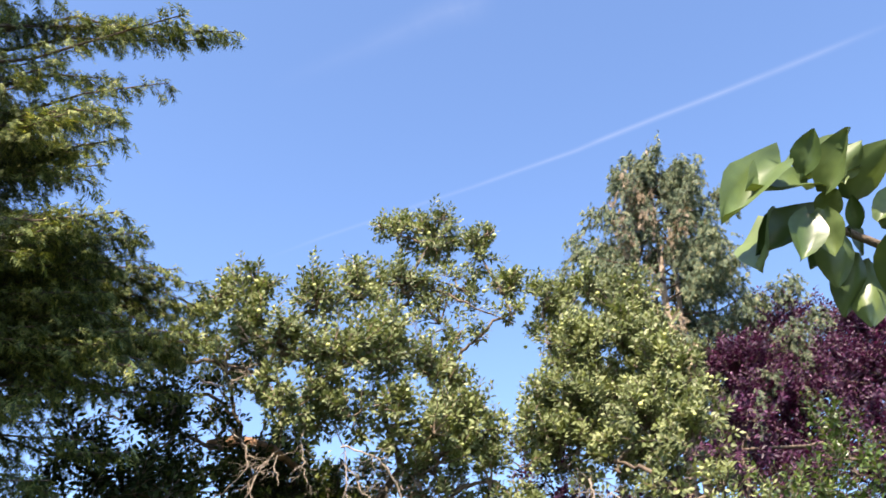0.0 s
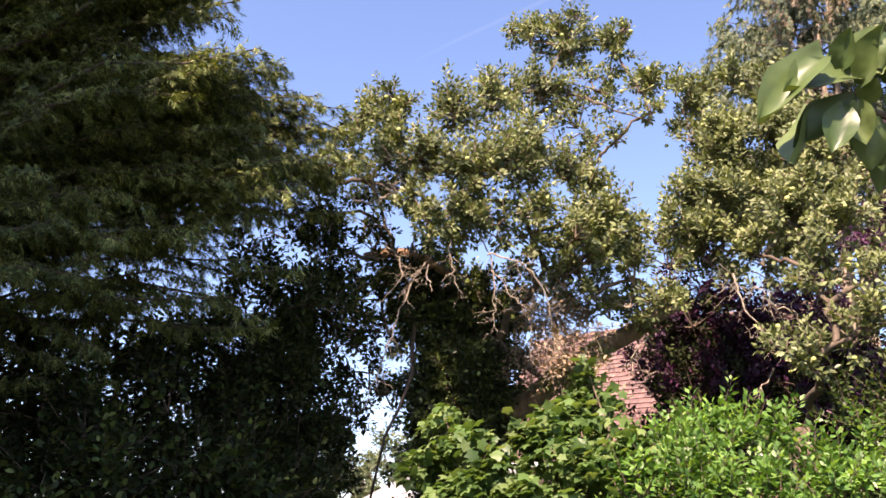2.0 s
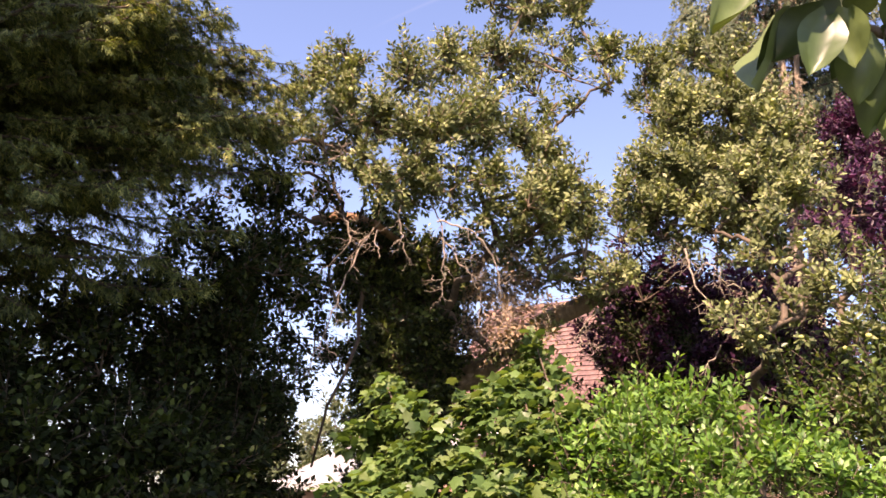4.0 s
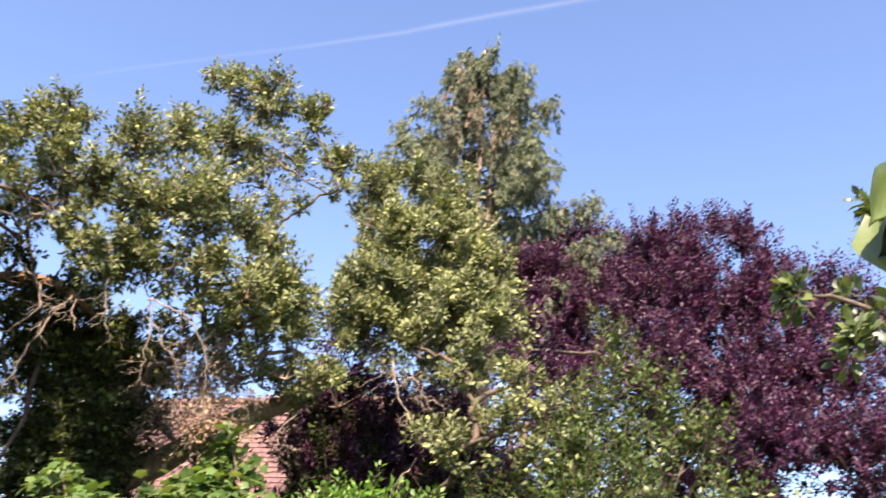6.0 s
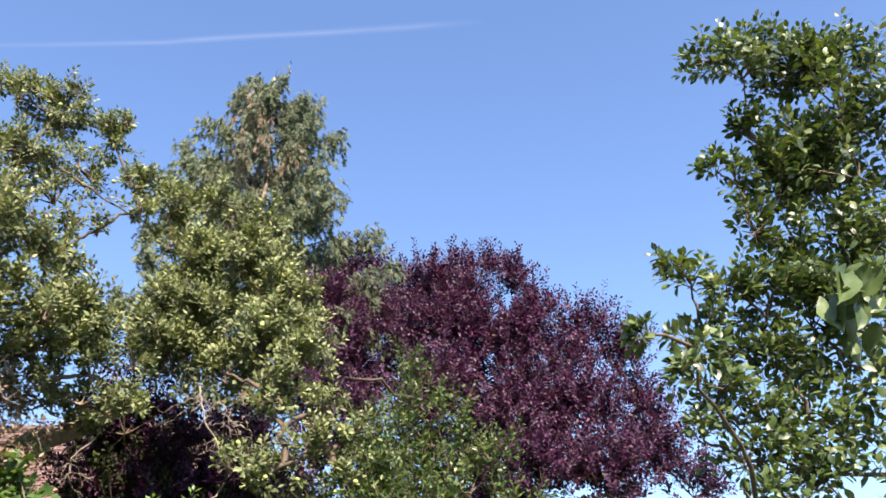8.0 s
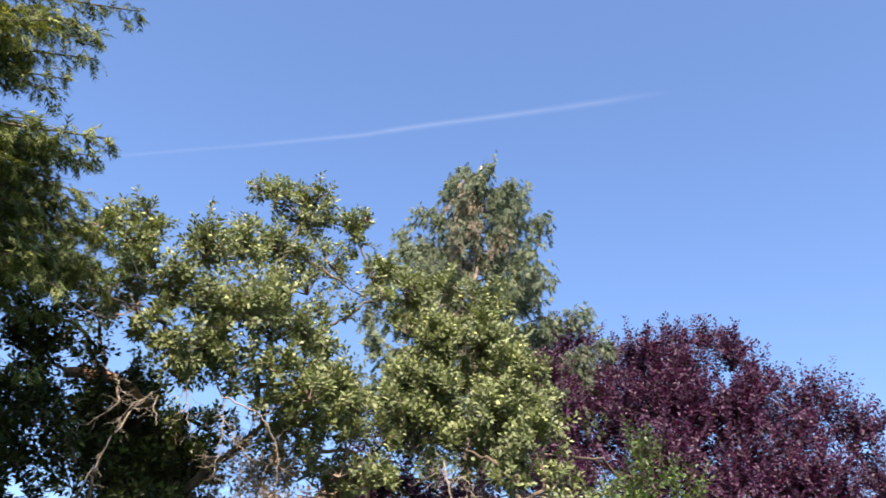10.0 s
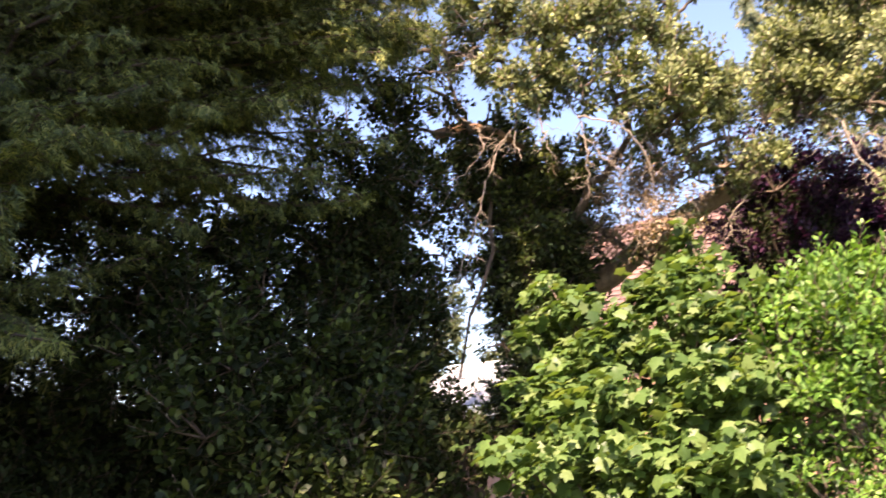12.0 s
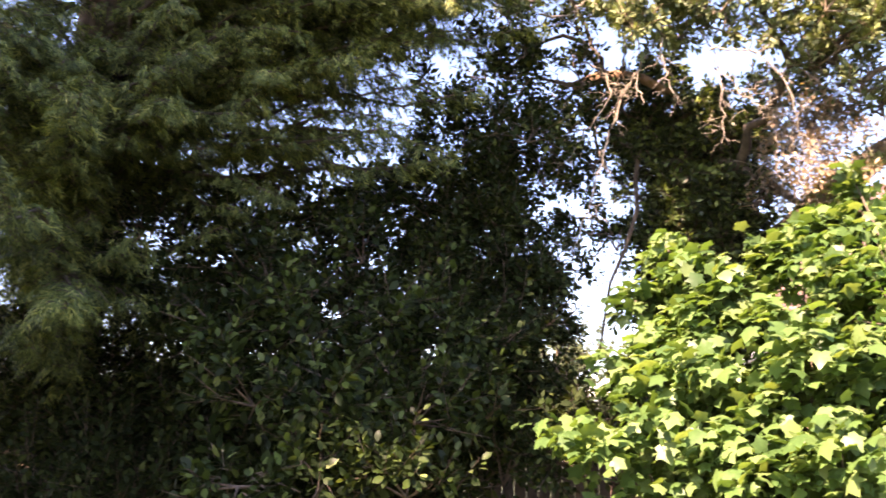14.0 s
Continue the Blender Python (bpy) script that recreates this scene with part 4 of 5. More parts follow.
def crooked(parent, bends, r, dead):
    """A bare branch through its bends, with spurs and thin side twigs."""
    pts = np.array(bends)
    k = 4 * (len(pts) - 1) + 1
    way = along(pts, np.linspace(0, 0.9999, k))[0]
    for q in range(2):
        way[1:-1] = (way[:-2] + 2 * way[1:-1] + way[2:]) / 4
    way[1:-1] += rng.normal(0, 0.012, (k - 2, 3))
    rad = np.linspace(0.85 * r, max(0.25 * r, 0.004), k) * rng.uniform(0.85, 1.15, k)
    paths = [(way, rad)]
    for q in range(2 * k // 3 if len(bends) > 3 else 2):
        i = rng.integers(k // 4, k)
        d = unit(unit(way[min(i + 1, k - 1)] - way[i - 1]) * 0.6 + rng.normal(0, 0.8, 3) + (0, 0, -0.25 if dead else 0.3))
        side = bent(way[i], way[i] + d * rng.uniform(0.05, 0.26), 0.05, 0.35, 5)
        paths.append((side, np.linspace(rad[i] * 0.25 + 0.001, 0.002, 5)))
        for w in range(2):
            j = rng.integers(1, 5)
            paths.append((bent(side[j], side[j] + unit(d + rng.normal(0, 0.8, 3)) * rng.uniform(0.04, 0.16), 0.05, 0.3, 4), np.linspace(0.003, 0.0015, 4)))
    if dead:
        part_of("dead_branch", mesh_from("dead_branch", *tubes(paths, 5), DEAD_BARK, True), parent, "bare bleached dead branch")
    else:
        part_of("limb", mesh_from("limb", *tubes(paths, 6), APPLE_BARK, True), parent)


def tree_limbs(parent, trunk, limbs, bark, sides=8):
    part_of("trunk", mesh_from("trunk", *tubes(trunk, sides), bark, True), parent)
    for p in limbs:
        part_of("limb", mesh_from("limb", *tubes([p], 6), bark, True), parent)


tree_a = thing("apple_tree", (-5.0, 9.1, 0), "old gnarled apple tree with yellowing leaves and dead lower branches", "tree", "apple trees")
fork = (-4.9, 8.7, 4.6)
trunk = [(bent((-5.0, 9.1, -0.1), fork, 0, 0.2, 7), np.linspace(0.22, 0.14, 7))]
lean = [(np.concatenate([bent((-5.0, 9.15, 2.3), (-4.58, 9.40, 3.59), -0.03, 0.1, 4), bent((-4.58, 9.40, 3.59), (-3.47, 9.40, 4.15), 0.0, 0.1, 5)[1:], bent((-3.47, 9.40, 4.15), (-2.62, 9.30, 4.47), 0.0, 0.12, 5)[1:], bent((-2.62, 9.30, 4.47), (-2.25, 9.4, 4.62), 0.02, 0.12, 4)[1:]]), np.r_[np.linspace(0.18, 0.09, 12), 0.06, 0.04, 0.015])]
tree_limbs(tree_a, trunk, limbs_to(APPLE_A + APPLE_A_LOW, fork, 0.075, 0.014), APPLE_BARK)
leafy(tree_a, APPLE_A, APPLE_LEAF, 0.082, 380, 22, deep=(0.1, 0.72), length=0.31, lift=0.45, clumps=7, tight=0.4, up=(0.05, -0.55, 0.72), loose=0.47, template=(DIAMOND_V, DIAMOND_F), twig=LIT_BARK, twig_w=0.006)
leafy(tree_a, APPLE_A_LEFT, APPLE_LEAF, 0.080, 300, 21, deep=(0.2, 0.75), length=0.26, lift=0.4, clumps=5, tight=0.4, up=(0.05, -0.55, 0.72), loose=0.47, template=(DIAMOND_V, DIAMOND_F), twig=LIT_BARK, twig_w=0.006)
leafy(tree_a, APPLE_A_THIN, APPLE_LEAF, 0.082, 170, 18, length=0.3, lift=0.3, clumps=6, tight=0.3, twig_w=0.008, up=(0.05, -0.55, 0.72), loose=0.47, template=(DIAMOND_V, DIAMOND_F))
leafy(tree_a, APPLE_A_LOW, APPLE_LEAF, 0.080, 330, 22, deep=(0.2, 0.72), length=0.26, lift=0.35, clumps=5, tight=0.4, up=(0.05, -0.55, 0.72), loose=0.47, template=(DIAMOND_V, DIAMOND_F), twig=LIT_BARK, twig_w=0.006)
part_of("limb", mesh_from("limb", *tubes(lean, 10), LIT_BARK, True), tree_a, "thick leaning limb, sunlight painted into its paler pinkish bark")
apple_fruit(tree_a, APPLE_A + APPLE_A_LOW, 70)
part_of("limb", mesh_from("limb", *tubes([(np.array(HANGING_LIMB), np.linspace(0.032, 0.014, len(HANGING_LIMB)))], 6), DARK_BARK, True), tree_a)
part_of("cut_limb", mesh_from("cut_limb", *tubes([(np.array(CUT_LIMB), np.array([0.06, 0.068, 0.065, 0.052, 0.04]))], 9), CUT_BARK, True), tree_a, "stout sawn-off limb with bare orange bark")
part_of("limb", mesh_from("limb", *tubes([(np.array(CUT_FORK), np.linspace(0.035, 0.012, len(CUT_FORK)))], 7), APPLE_BARK, True), tree_a)
for bends, r, dead in HOOKED_WOOD + HANGING_WOOD + CROOKED_LIMBS:
    crooked(tree_a, bends, r, dead)
foot, bend, tip, carry, ends = sprigs_in([c for c in DEADMASS if c[1] > 7.6], 560, length=0.45, lift=-0.15, clumps=5, tight=0.5, deep=(0.0, 0.9))
v1, f1, z1 = thin_sticks(foot, bend, 0.0045)
v2, f2, z2 = thin_sticks(bend, tip, 0.0035)
part_of("dead_twig_growth", mesh_from("dead_twig_growth", np.concatenate([v1, v2]), np.concatenate([f1, f2 + len(v1)]), np.concatenate([z1, z2]), DEAD_BARK), tree_a, "tangle of bleached dead twigs", kind="stuff")
some = slice(None, None, 2)
part_of("withered_crown", mesh_from("withered_crown", *scatter(DIAMOND_V, *DIAMOND_F, *leaves_along(foot[some], bend[some], tip[some], 9, 0.065)), DRY_LEAF), tree_a, "withered brown leaves", kind="stuff")

tree_b = thing("apple_tree", (-1.1, 9.5, 0), "bushy apple tree with sunlit yellow-green leaves and small fruit", "tree", "apple trees")
fork = (-1.1, 9.4, 3.2)
trunk = [(bent((-1.1, 9.5, -0.1), fork, 0, 0.2, 7), np.linspace(0.2, 0.13, 7))]
tree_limbs(tree_b, trunk, limbs_to(APPLE_B + APPLE_B_LOW, fork, 0.06, 0.011), APPLE_BARK)
leafy(tree_b, APPLE_B, APPLE_LEAF, 0.082, 330, 22, deep=(0.1, 0.72), length=0.31, lift=0.45, clumps=7, tight=0.38, up=(0.05, -0.55, 0.72), loose=0.47, template=(DIAMOND_V, DIAMOND_F))
leafy(tree_b, APPLE_B_LOW, APPLE_LEAF, 0.079, 270, 20, length=0.3, lift=0.35, clumps=4, tight=0.4, up=(0.05, -0.55, 0.72), loose=0.47, template=(DIAMOND_V, DIAMOND_F))
apple_fruit(tree_b, APPLE_B + APPLE_B_LOW, 60)
for bends, r in BARE_WOOD_B:
    crooked(tree_b, bends, r, True)

# ---- ivy round the old trunk ----
ivy = thing("ivy", (-5.0, 9.0, 0), "dark ivy climbing thickly round an apple trunk", "climber")
leafy(ivy, IVY + [(-4.9, 8.75, 5.0, 0.4), (-5.0, 8.8, 4.3, 0.5), (-4.9, 8.9, 3.6, 0.5), (-4.8, 8.75, 3.0, 0.35), (-4.8, 8.75, 2.5, 0.35), (-4.75, 8.7, 4.0, 0.35)] + [(-5.0, 9.1, 2.6, 0.5), (-5.0, 9.1, 1.9, 0.5), (-5.0, 9.1, 1.2, 0.5), (-5.0, 9.1, 0.5, 0.5)], IVY_LEAF, 0.095, 420, 18, length=0.32, lift=0.1, clumps=7, tight=0.4, template=(FOLD_V, FOLD_F), twig=DARK_BARK)

leafy(ivy, [(-4.95 + 0.2 * math.sin(5 * z), 8.5, z, 0.38) for z in np.arange(2.0, 5.3, 0.3)] + [(-4.55, 8.8, z, 0.28) for z in np.arange(3.2, 5.0, 0.35)] + [(-5.1, 9.3, z, 0.5) for z in np.arange(3.0, 5.0, 0.35)], IVY_LEAF, 0.09, 380, 16, length=0.3, lift=0.1, clumps=12, tight=0.5, template=(FOLD_V, FOLD_F), twig=DARK_BARK, crown="inner_crown")

# ---- purple-leaved tree ----
red = thing("plum_tree", (2.2, 16.0, 0), "broad purple-leaved plum tree in full sun", "tree")
fork = (2.2, 15.8, 3.2)
trunk = [(bent((2.2, 16.0, -0.1), fork, 0, 0.1, 6), np.linspace(0.24, 0.18, 6))]
tree_limbs(red, trunk, limbs_to(RED + RED_LOW, fork, 0.1), DARK_BARK, 7)
leafy(red, RED, RED_LEAF, 0.095, 230, 28, length=0.6, lift=0.6, clumps=10, tight=0.45, deep=(0.1, 0.72), template=(FOLD_V, FOLD_F), twig=DARK_BARK)
leafy(red, YEW, RED_LEAF, 0.085, 200, 18, length=0.45, lift=0.3, clumps=5, template=(FOLD_V, FOLD_F), twig=DARK_BARK)
leafy(red, RED_LOW, RED_LEAF, 0.1, 270, 22, length=0.42, lift=0.4, clumps=7, tight=0.4, template=(FOLD_V, FOLD_F), twig=DARK_BARK)

# ---- shrubs ----
shrub = thing("shrub", (0.8, 9.0, 0), "tall loose green shrub in front of the purple tree", "shrub")
low = [(x, y, z - 0.8 * k, r * 1.3) for x, y, z, r in SHRUB[2:] for k in (1, 2, 3, 4) if z - 0.8 * k > 0.2]
leafy(shrub, SHRUB, SHRUB_LEAF, 0.078, 230, 22, length=0.55, lift=0.8, clumps=6, tight=0.4, template=(FOLD_V, FOLD_F))
leafy(shrub, low, SHRUB_LEAF, 0.08, 90, 14, length=0.4, lift=0.6, template=(FOLD_V, FOLD_F))
hedge = thing("hedge", (-0.8, 7.2, 0), "bright green leafy hedge in sunlight", "hedge")
low = [(x, y, z - 0.55 * k, r * 1.25) for x, y, z, r in HEDGE for k in (1, 2, 3, 4) if z - 0.55 * k > 0.2]
leafy(hedge, HEDGE, HEDGE_LEAF, 0.085, 420, 17, length=0.34, lift=0.7, clumps=6, tight=0.4, template=(DIAMOND_V, DIAMOND_F))
leafy(hedge, low, HEDGE_LEAF, 0.08, 110, 14, length=0.34, lift=0.5, template=(FOLD_V, FOLD_F))
laurel = thing("laurel_bush", (-4.6, 5.2, 0), "dark glossy broad-leaved bush in deep shade", "shrub")
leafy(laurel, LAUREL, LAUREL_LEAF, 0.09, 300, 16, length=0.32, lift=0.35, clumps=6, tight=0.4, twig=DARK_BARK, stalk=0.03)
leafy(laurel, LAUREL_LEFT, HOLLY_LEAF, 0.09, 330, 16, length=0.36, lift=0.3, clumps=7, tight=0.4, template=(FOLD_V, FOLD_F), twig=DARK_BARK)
holly = thing("holly", (-6.0, 6.0, 0), "tall dark evergreen bush in the shade of the cypress", "shrub")
low = [(x, y, z - 0.9 * k, r * 1.4) for x, y, z, r in HOLLY if x < -5.2 for k in (1, 2, 3) if z - 0.9 * k > 0.3]
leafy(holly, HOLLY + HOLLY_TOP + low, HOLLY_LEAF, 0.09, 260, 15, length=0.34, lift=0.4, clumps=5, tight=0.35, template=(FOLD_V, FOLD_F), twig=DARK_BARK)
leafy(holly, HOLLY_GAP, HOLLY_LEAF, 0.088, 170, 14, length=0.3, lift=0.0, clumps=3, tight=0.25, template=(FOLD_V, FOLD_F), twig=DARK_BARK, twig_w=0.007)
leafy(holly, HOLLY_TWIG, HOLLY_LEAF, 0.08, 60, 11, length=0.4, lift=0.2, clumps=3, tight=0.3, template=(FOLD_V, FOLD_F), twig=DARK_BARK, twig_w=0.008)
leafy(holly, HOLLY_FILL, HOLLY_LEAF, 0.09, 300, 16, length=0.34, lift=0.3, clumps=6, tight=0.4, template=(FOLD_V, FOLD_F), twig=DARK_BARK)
part_of("trunk", mesh_from("trunk", *tubes([(bent((-6.0, 6.0, -0.1), (-6.0, 6.2, 3.6), 0, 0.1, 6), np.linspace(0.1, 0.05, 6))], 6), DARK_BARK, True), holly)

under = thing("yew", (-0.6, 10.6, 0), "dark evergreen undergrowth beneath the apple trees", "shrub")
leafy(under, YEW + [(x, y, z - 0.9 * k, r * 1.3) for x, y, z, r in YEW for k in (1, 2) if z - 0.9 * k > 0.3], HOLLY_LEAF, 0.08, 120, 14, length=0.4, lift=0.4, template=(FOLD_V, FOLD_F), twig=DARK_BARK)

# ---- maple ----
maple = thing("maple", (-2.6, 7.0, 0), "young bright green maple with broad lobed leaves", "shrub")
for c in MAPLE + MAPLE_TOP:
    part_of("stem", mesh_from("stem", *tubes([(bent((-2.6, 7.0, -0.05), c[:3], 0.05, 0.2, 6), np.linspace(0.025, 0.006, 6))], 5), APPLE_BARK, True), maple)
low = [(x, y + 0.2, z - 0.5 * k, r * 1.2) for x, y, z, r in MAPLE + MAPLE_TOP for k in (1, 2, 3) if z - 0.5 * k > 0.3]
a, b = twigs_in(MAPLE + MAPLE_TOP, 190, lift=0.3, reach=(0.4, 1.4))
b[:, 2] = a[:, 2] + (b[:, 2] - a[:, 2]) * 0.3
c, e = twigs_in(low, 90, lift=0.3)
a, b = np.concatenate([a, c]), np.concatenate([b, e])
at, d, face, s = leaves_on(a, b, 12, 0.102, spread=0.05, up=(-0.15, -0.35, 1.0), loose=0.33)
d[:, 2] -= 0.3
d[:, 1] -= 0.3
order = np.argsort(at @ np.array([-0.25, 1.0, -0.35]))
single, rest = order[:290], order[290:]
part_of("crown", mesh_from("crown", *scatter(PALM_V, *PALM_F, at[rest], d[rest], face[rest], s[rest]), MAPLE_LEAF), maple, kind="stuff")
leaf_me = mesh_from("leaf", PALM_V, PALM_F[0], PALM_F[1], MAPLE_PIECE)


def single_leaf(me, parent, p, ahead, up, size, name="leaf", wide=1.0):
    y = unit(ahead)
    x = unit(np.cross(y, up))
    z = np.cross(x, y)
    x = x * wide
    ob = part_of(name, me, parent)
    ob.matrix_basis = Matrix([(*(size * np.array([x[k], y[k], z[k]])), p[k]) for k in range(3)] + [(0, 0, 0, 1)])
    return ob


for k in single:
    single_leaf(leaf_me, maple, at[k], d[k], face[k], s[k])

# ---- cypress ----
def spray_of(pairs, wide, seed, hang=0.1):
    """A short flat shoot of scale-leaved side shoots, one unit long, each a slim pointed blade."""
    r = np.random.default_rng(seed)
    v, f = [], []

    def blade(a, d, l, w):
        a, d = np.array(a, float), unit(np.array(d, float))
        s = unit(np.cross(d, (0, 0, 1)))
        k = len(v)
        v.extend([a + s * w, a + d * l, a - s * w])
        f.append((k, k + 1, k + 2))
    blade((0, 0, 0), (0, 1, -hang), 1.0, wide * 0.8)
    for i in range(pairs):
        u = 0.06 + 0.8 * i / pairs
        l = 0.52 * (1 - 0.6 * u)
        for s in (-1, 1):
            blade((0, u, -hang * u), (s * r.uniform(0.5, 0.9), 0.9, r.uniform(-0.4, 0.2)), l * r.uniform(0.75, 1.2), wide)
    return np.array(v), flat(f)


def plumes(parent, name, boughs, material, template, size, side_l=0.7, per_m=9, sprays=11, droop=0.35, start=0.15, label=""):
    """Flat layered plumes: side branchlets on both sides of every bough, with sprays along them that hang at the ends."""
    A, D, U, S, sa, sb = [], [], [], [], [], []
    for p in boughs:
        l = np.linalg.norm(np.diff(p, axis=0), axis=1).sum()
        n = max(6, int(l * per_m))
        u = start + (1 - start) * (np.arange(n) + rng.uniform(0, 1, n)) / n
        at, dr = along(p, np.minimum(u, 0.999))
        side = unit(np.cross(dr, (0, 0, 1.0))) * np.where(np.arange(n) % 2, 1, -1)[:, None]
        reach = (side_l * min(1.0, 0.35 + l / 3.2) * (1.12 - u) ** 0.7 * rng.uniform(0.55, 1.15, n))[:, None]
        out = unit(side * 0.75 + dr * 0.75 + rng.normal(0, 0.14, (n, 3)) + (0, 0, 0.06))
        mid = at + out * reach * 0.55
        end = at + out * reach - np.array([0, 0, 1.0]) * reach * droop * rng.uniform(0.4, 1.3, (n, 1))
        sa += [at, mid]
        sb += [mid, end]
        q = rng.uniform(0.0, 1.05, (n, sprays, 1))
        at2 = (1 - q) ** 2 * at[:, None] + 2 * q * (1 - q) * mid[:, None] + q * q * end[:, None]
        g = unit((end - mid)[:, None] * q + (mid - at)[:, None] * (1 - q))
        lat = unit(np.cross(g, (0, 0, 1.0))) * rng.choice([-1, 1], (n, sprays, 1))
        A.append((at2 + rng.normal(0, 0.025, at2.shape)).reshape(-1, 3))
        D.append((g * 0.8 + lat * rng.uniform(0.1, 0.8, (n, sprays, 1)) + np.array([0, 0, 1.0]) * (rng.normal(-0.25, 0.35, (n, sprays, 1)) - droop * q)).reshape(-1, 3))
        U.append(np.array([0, 0, 1.0]) + rng.normal(0, 0.4, (n * sprays, 3)))
        S.append(size * rng.uniform(0.6, 1.25, n * sprays))
    part_of("twig_growth", mesh_from("twig_growth", *thin_sticks(np.concatenate(sa), np.concatenate(sb), 0.005), DARK_BARK), parent, kind="stuff")
    v, (f, z) = template
    return part_of(name, mesh_from(name, *scatter(v, f, z, *(np.concatenate(q) for q in (A, D, U, S))), material), parent, label, kind="stuff")


root = np.array([-7.7, 3.3, 0.0])
cypress = thing("cypress", root, "tall dark cypress with layered feathery boughs, its underside in shade", "tree", "row of cypresses")
SPRAY = spray_of(3, 0.045, 3)
stem = bent(root - (0, 0, 0.1), root + (0.1, 0.1, 15.5), 0, 0.04, 12)
part_of("trunk", mesh_from("trunk", *tubes([(stem, np.linspace(0.3, 0.03, 12))], 8), DARK_BARK, True), cypress)
boughs = []
for h in np.arange(1.6, 15.0, 0.2):
    az = rng.uniform(-2.5, 1.9) if rng.random() < 0.85 else rng.uniform(0, 6.28)
    out = min(2.9, 5.2 - 0.3 * h) * rng.uniform(0.65, 1.0)
    e = root + (out * math.cos(az), out * math.sin(az), h + rng.uniform(-0.35, 0.4))
    boughs.append(bent(root + (0, 0, h), e, 0.07, 0.2, 7))
for tip in CYPRESS_TIPS:
    tip = root + (0, 0, tip[2]) + (np.array(tip) - root) * (0.97, 0.97, 0)
    back = root + (0, 0, tip[2] + rng.uniform(-0.4, 0.8))
    boughs.append(bent(back, tip, 0.03, 0.12, 7))
    for q in range(2 if tip[2] > 5 else 1):
        boughs.append(bent(back + (0, 0, rng.uniform(-0.3, 0.2)), back + (tip - back) * rng.uniform(0.75, 0.95) + rng.normal(0, 0.25, 3) * (1, 1, 0.6), 0.03, 0.12, 7))
for p in boughs:
    part_of("bough", mesh_from("bough", *tubes([(p, np.linspace(0.035, 0.005, len(p)))], 5), DARK_BARK, True), cypress)
inner = []
for h in np.arange(1.2, 14.5, 0.12):
    az = rng.uniform(-2.6, 2.0)
    if 3.0 < h < 5.8 and az > 0.5 and rng.random() < 0.7:
        continue
    for q in range(3):
        inner.append(bent(root + (0, 0, h), root + (rng.uniform(0.8, 1.7) * math.cos(az), rng.uniform(0.8, 1.7) * math.sin(az), h + rng.uniform(-0.4, 0.2)) + rng.normal(0, 0.35, 3), 0.05, 0.15, 5))
plumes(cypress, "crown", boughs, CYPRESS_LEAF, SPRAY, 0.135, 0.37, 12, 10, 0.32)
plumes(cypress, "inner_crown", inner, CYPRESS_LEAF, SPRAY, 0.22, 0.5, 6, 6, 0.3)
# an unseen cypress, added only to cast shade over the left bushes
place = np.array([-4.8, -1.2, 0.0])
shade_cypress = thing("cypress", place, "tall dark cypress, unseen, added to shade the bushes on the left", "tree", "row of cypresses")
part_of("trunk", mesh_from("trunk", *tubes([(bent(place - (0, 0, 0.1), place + (0.1, 0, 15.5), 0, 0.04, 12), np.linspace(0.3, 0.03, 12))], 8), DARK_BARK, True), shade_cypress)
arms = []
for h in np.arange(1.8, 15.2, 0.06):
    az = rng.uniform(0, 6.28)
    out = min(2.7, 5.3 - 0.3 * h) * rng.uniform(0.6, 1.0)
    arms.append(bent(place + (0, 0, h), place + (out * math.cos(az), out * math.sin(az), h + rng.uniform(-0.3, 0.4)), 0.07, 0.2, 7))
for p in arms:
    part_of("bough", mesh_from("bough", *tubes([(p, np.linspace(0.035, 0.005, 7))], 4), DARK_BARK, True), shade_cypress)
plumes(shade_cypress, "crown", arms, CYPRESS_LEAF, SPRAY, 0.55, 0.9, 7, 6, 0.3)

# ---- weeping conifer ----
weep = thing("weeping_conifer", (-2.6, 17.3, 0), "tall weeping conifer with hanging grey-green sprays and withered patches", "tree")
STRAND = spray_of(3, 0.075, 5, 0.0)
root = np.array([-2.59, 17.3, 0.0])
TOP = 15.0
for k, (dx, dy) in enumerate(((0.0, 0.0), (0.3, -0.1))):
    part_of("trunk", mesh_from("trunk", *tubes([(bent(root + (dx, dy, -0.1), root + (0.0 + 0.25 * k, 0.0, TOP + 0.2 - 2.3 * k), 0, 0.03, 12), np.linspace(0.2, 0.03, 12))], 7), PALE_BARK, True), weep)
def curtain(ways, template, size, per_m):
    """Sprays that hang along every strand."""
    v, (f, z) = template
    A, D = [], []
    for p in ways:
        l = np.linalg.norm(np.diff(p, axis=0), axis=1).sum()
        at, dr = along(p, rng.uniform(0, 0.999, max(4, int(l * per_m))))
        A.append(at + rng.normal(0, 0.03, at.shape))
        D.append(dr + rng.normal(0, 0.3, at.shape))
    A, D = np.concatenate(A), np.concatenate(D)
    return scatter(v, f, z, A, D, rng.normal(0, 1, A.shape) + (0, -0.5, 0.2), size * rng.uniform(0.6, 1.2, len(A)))


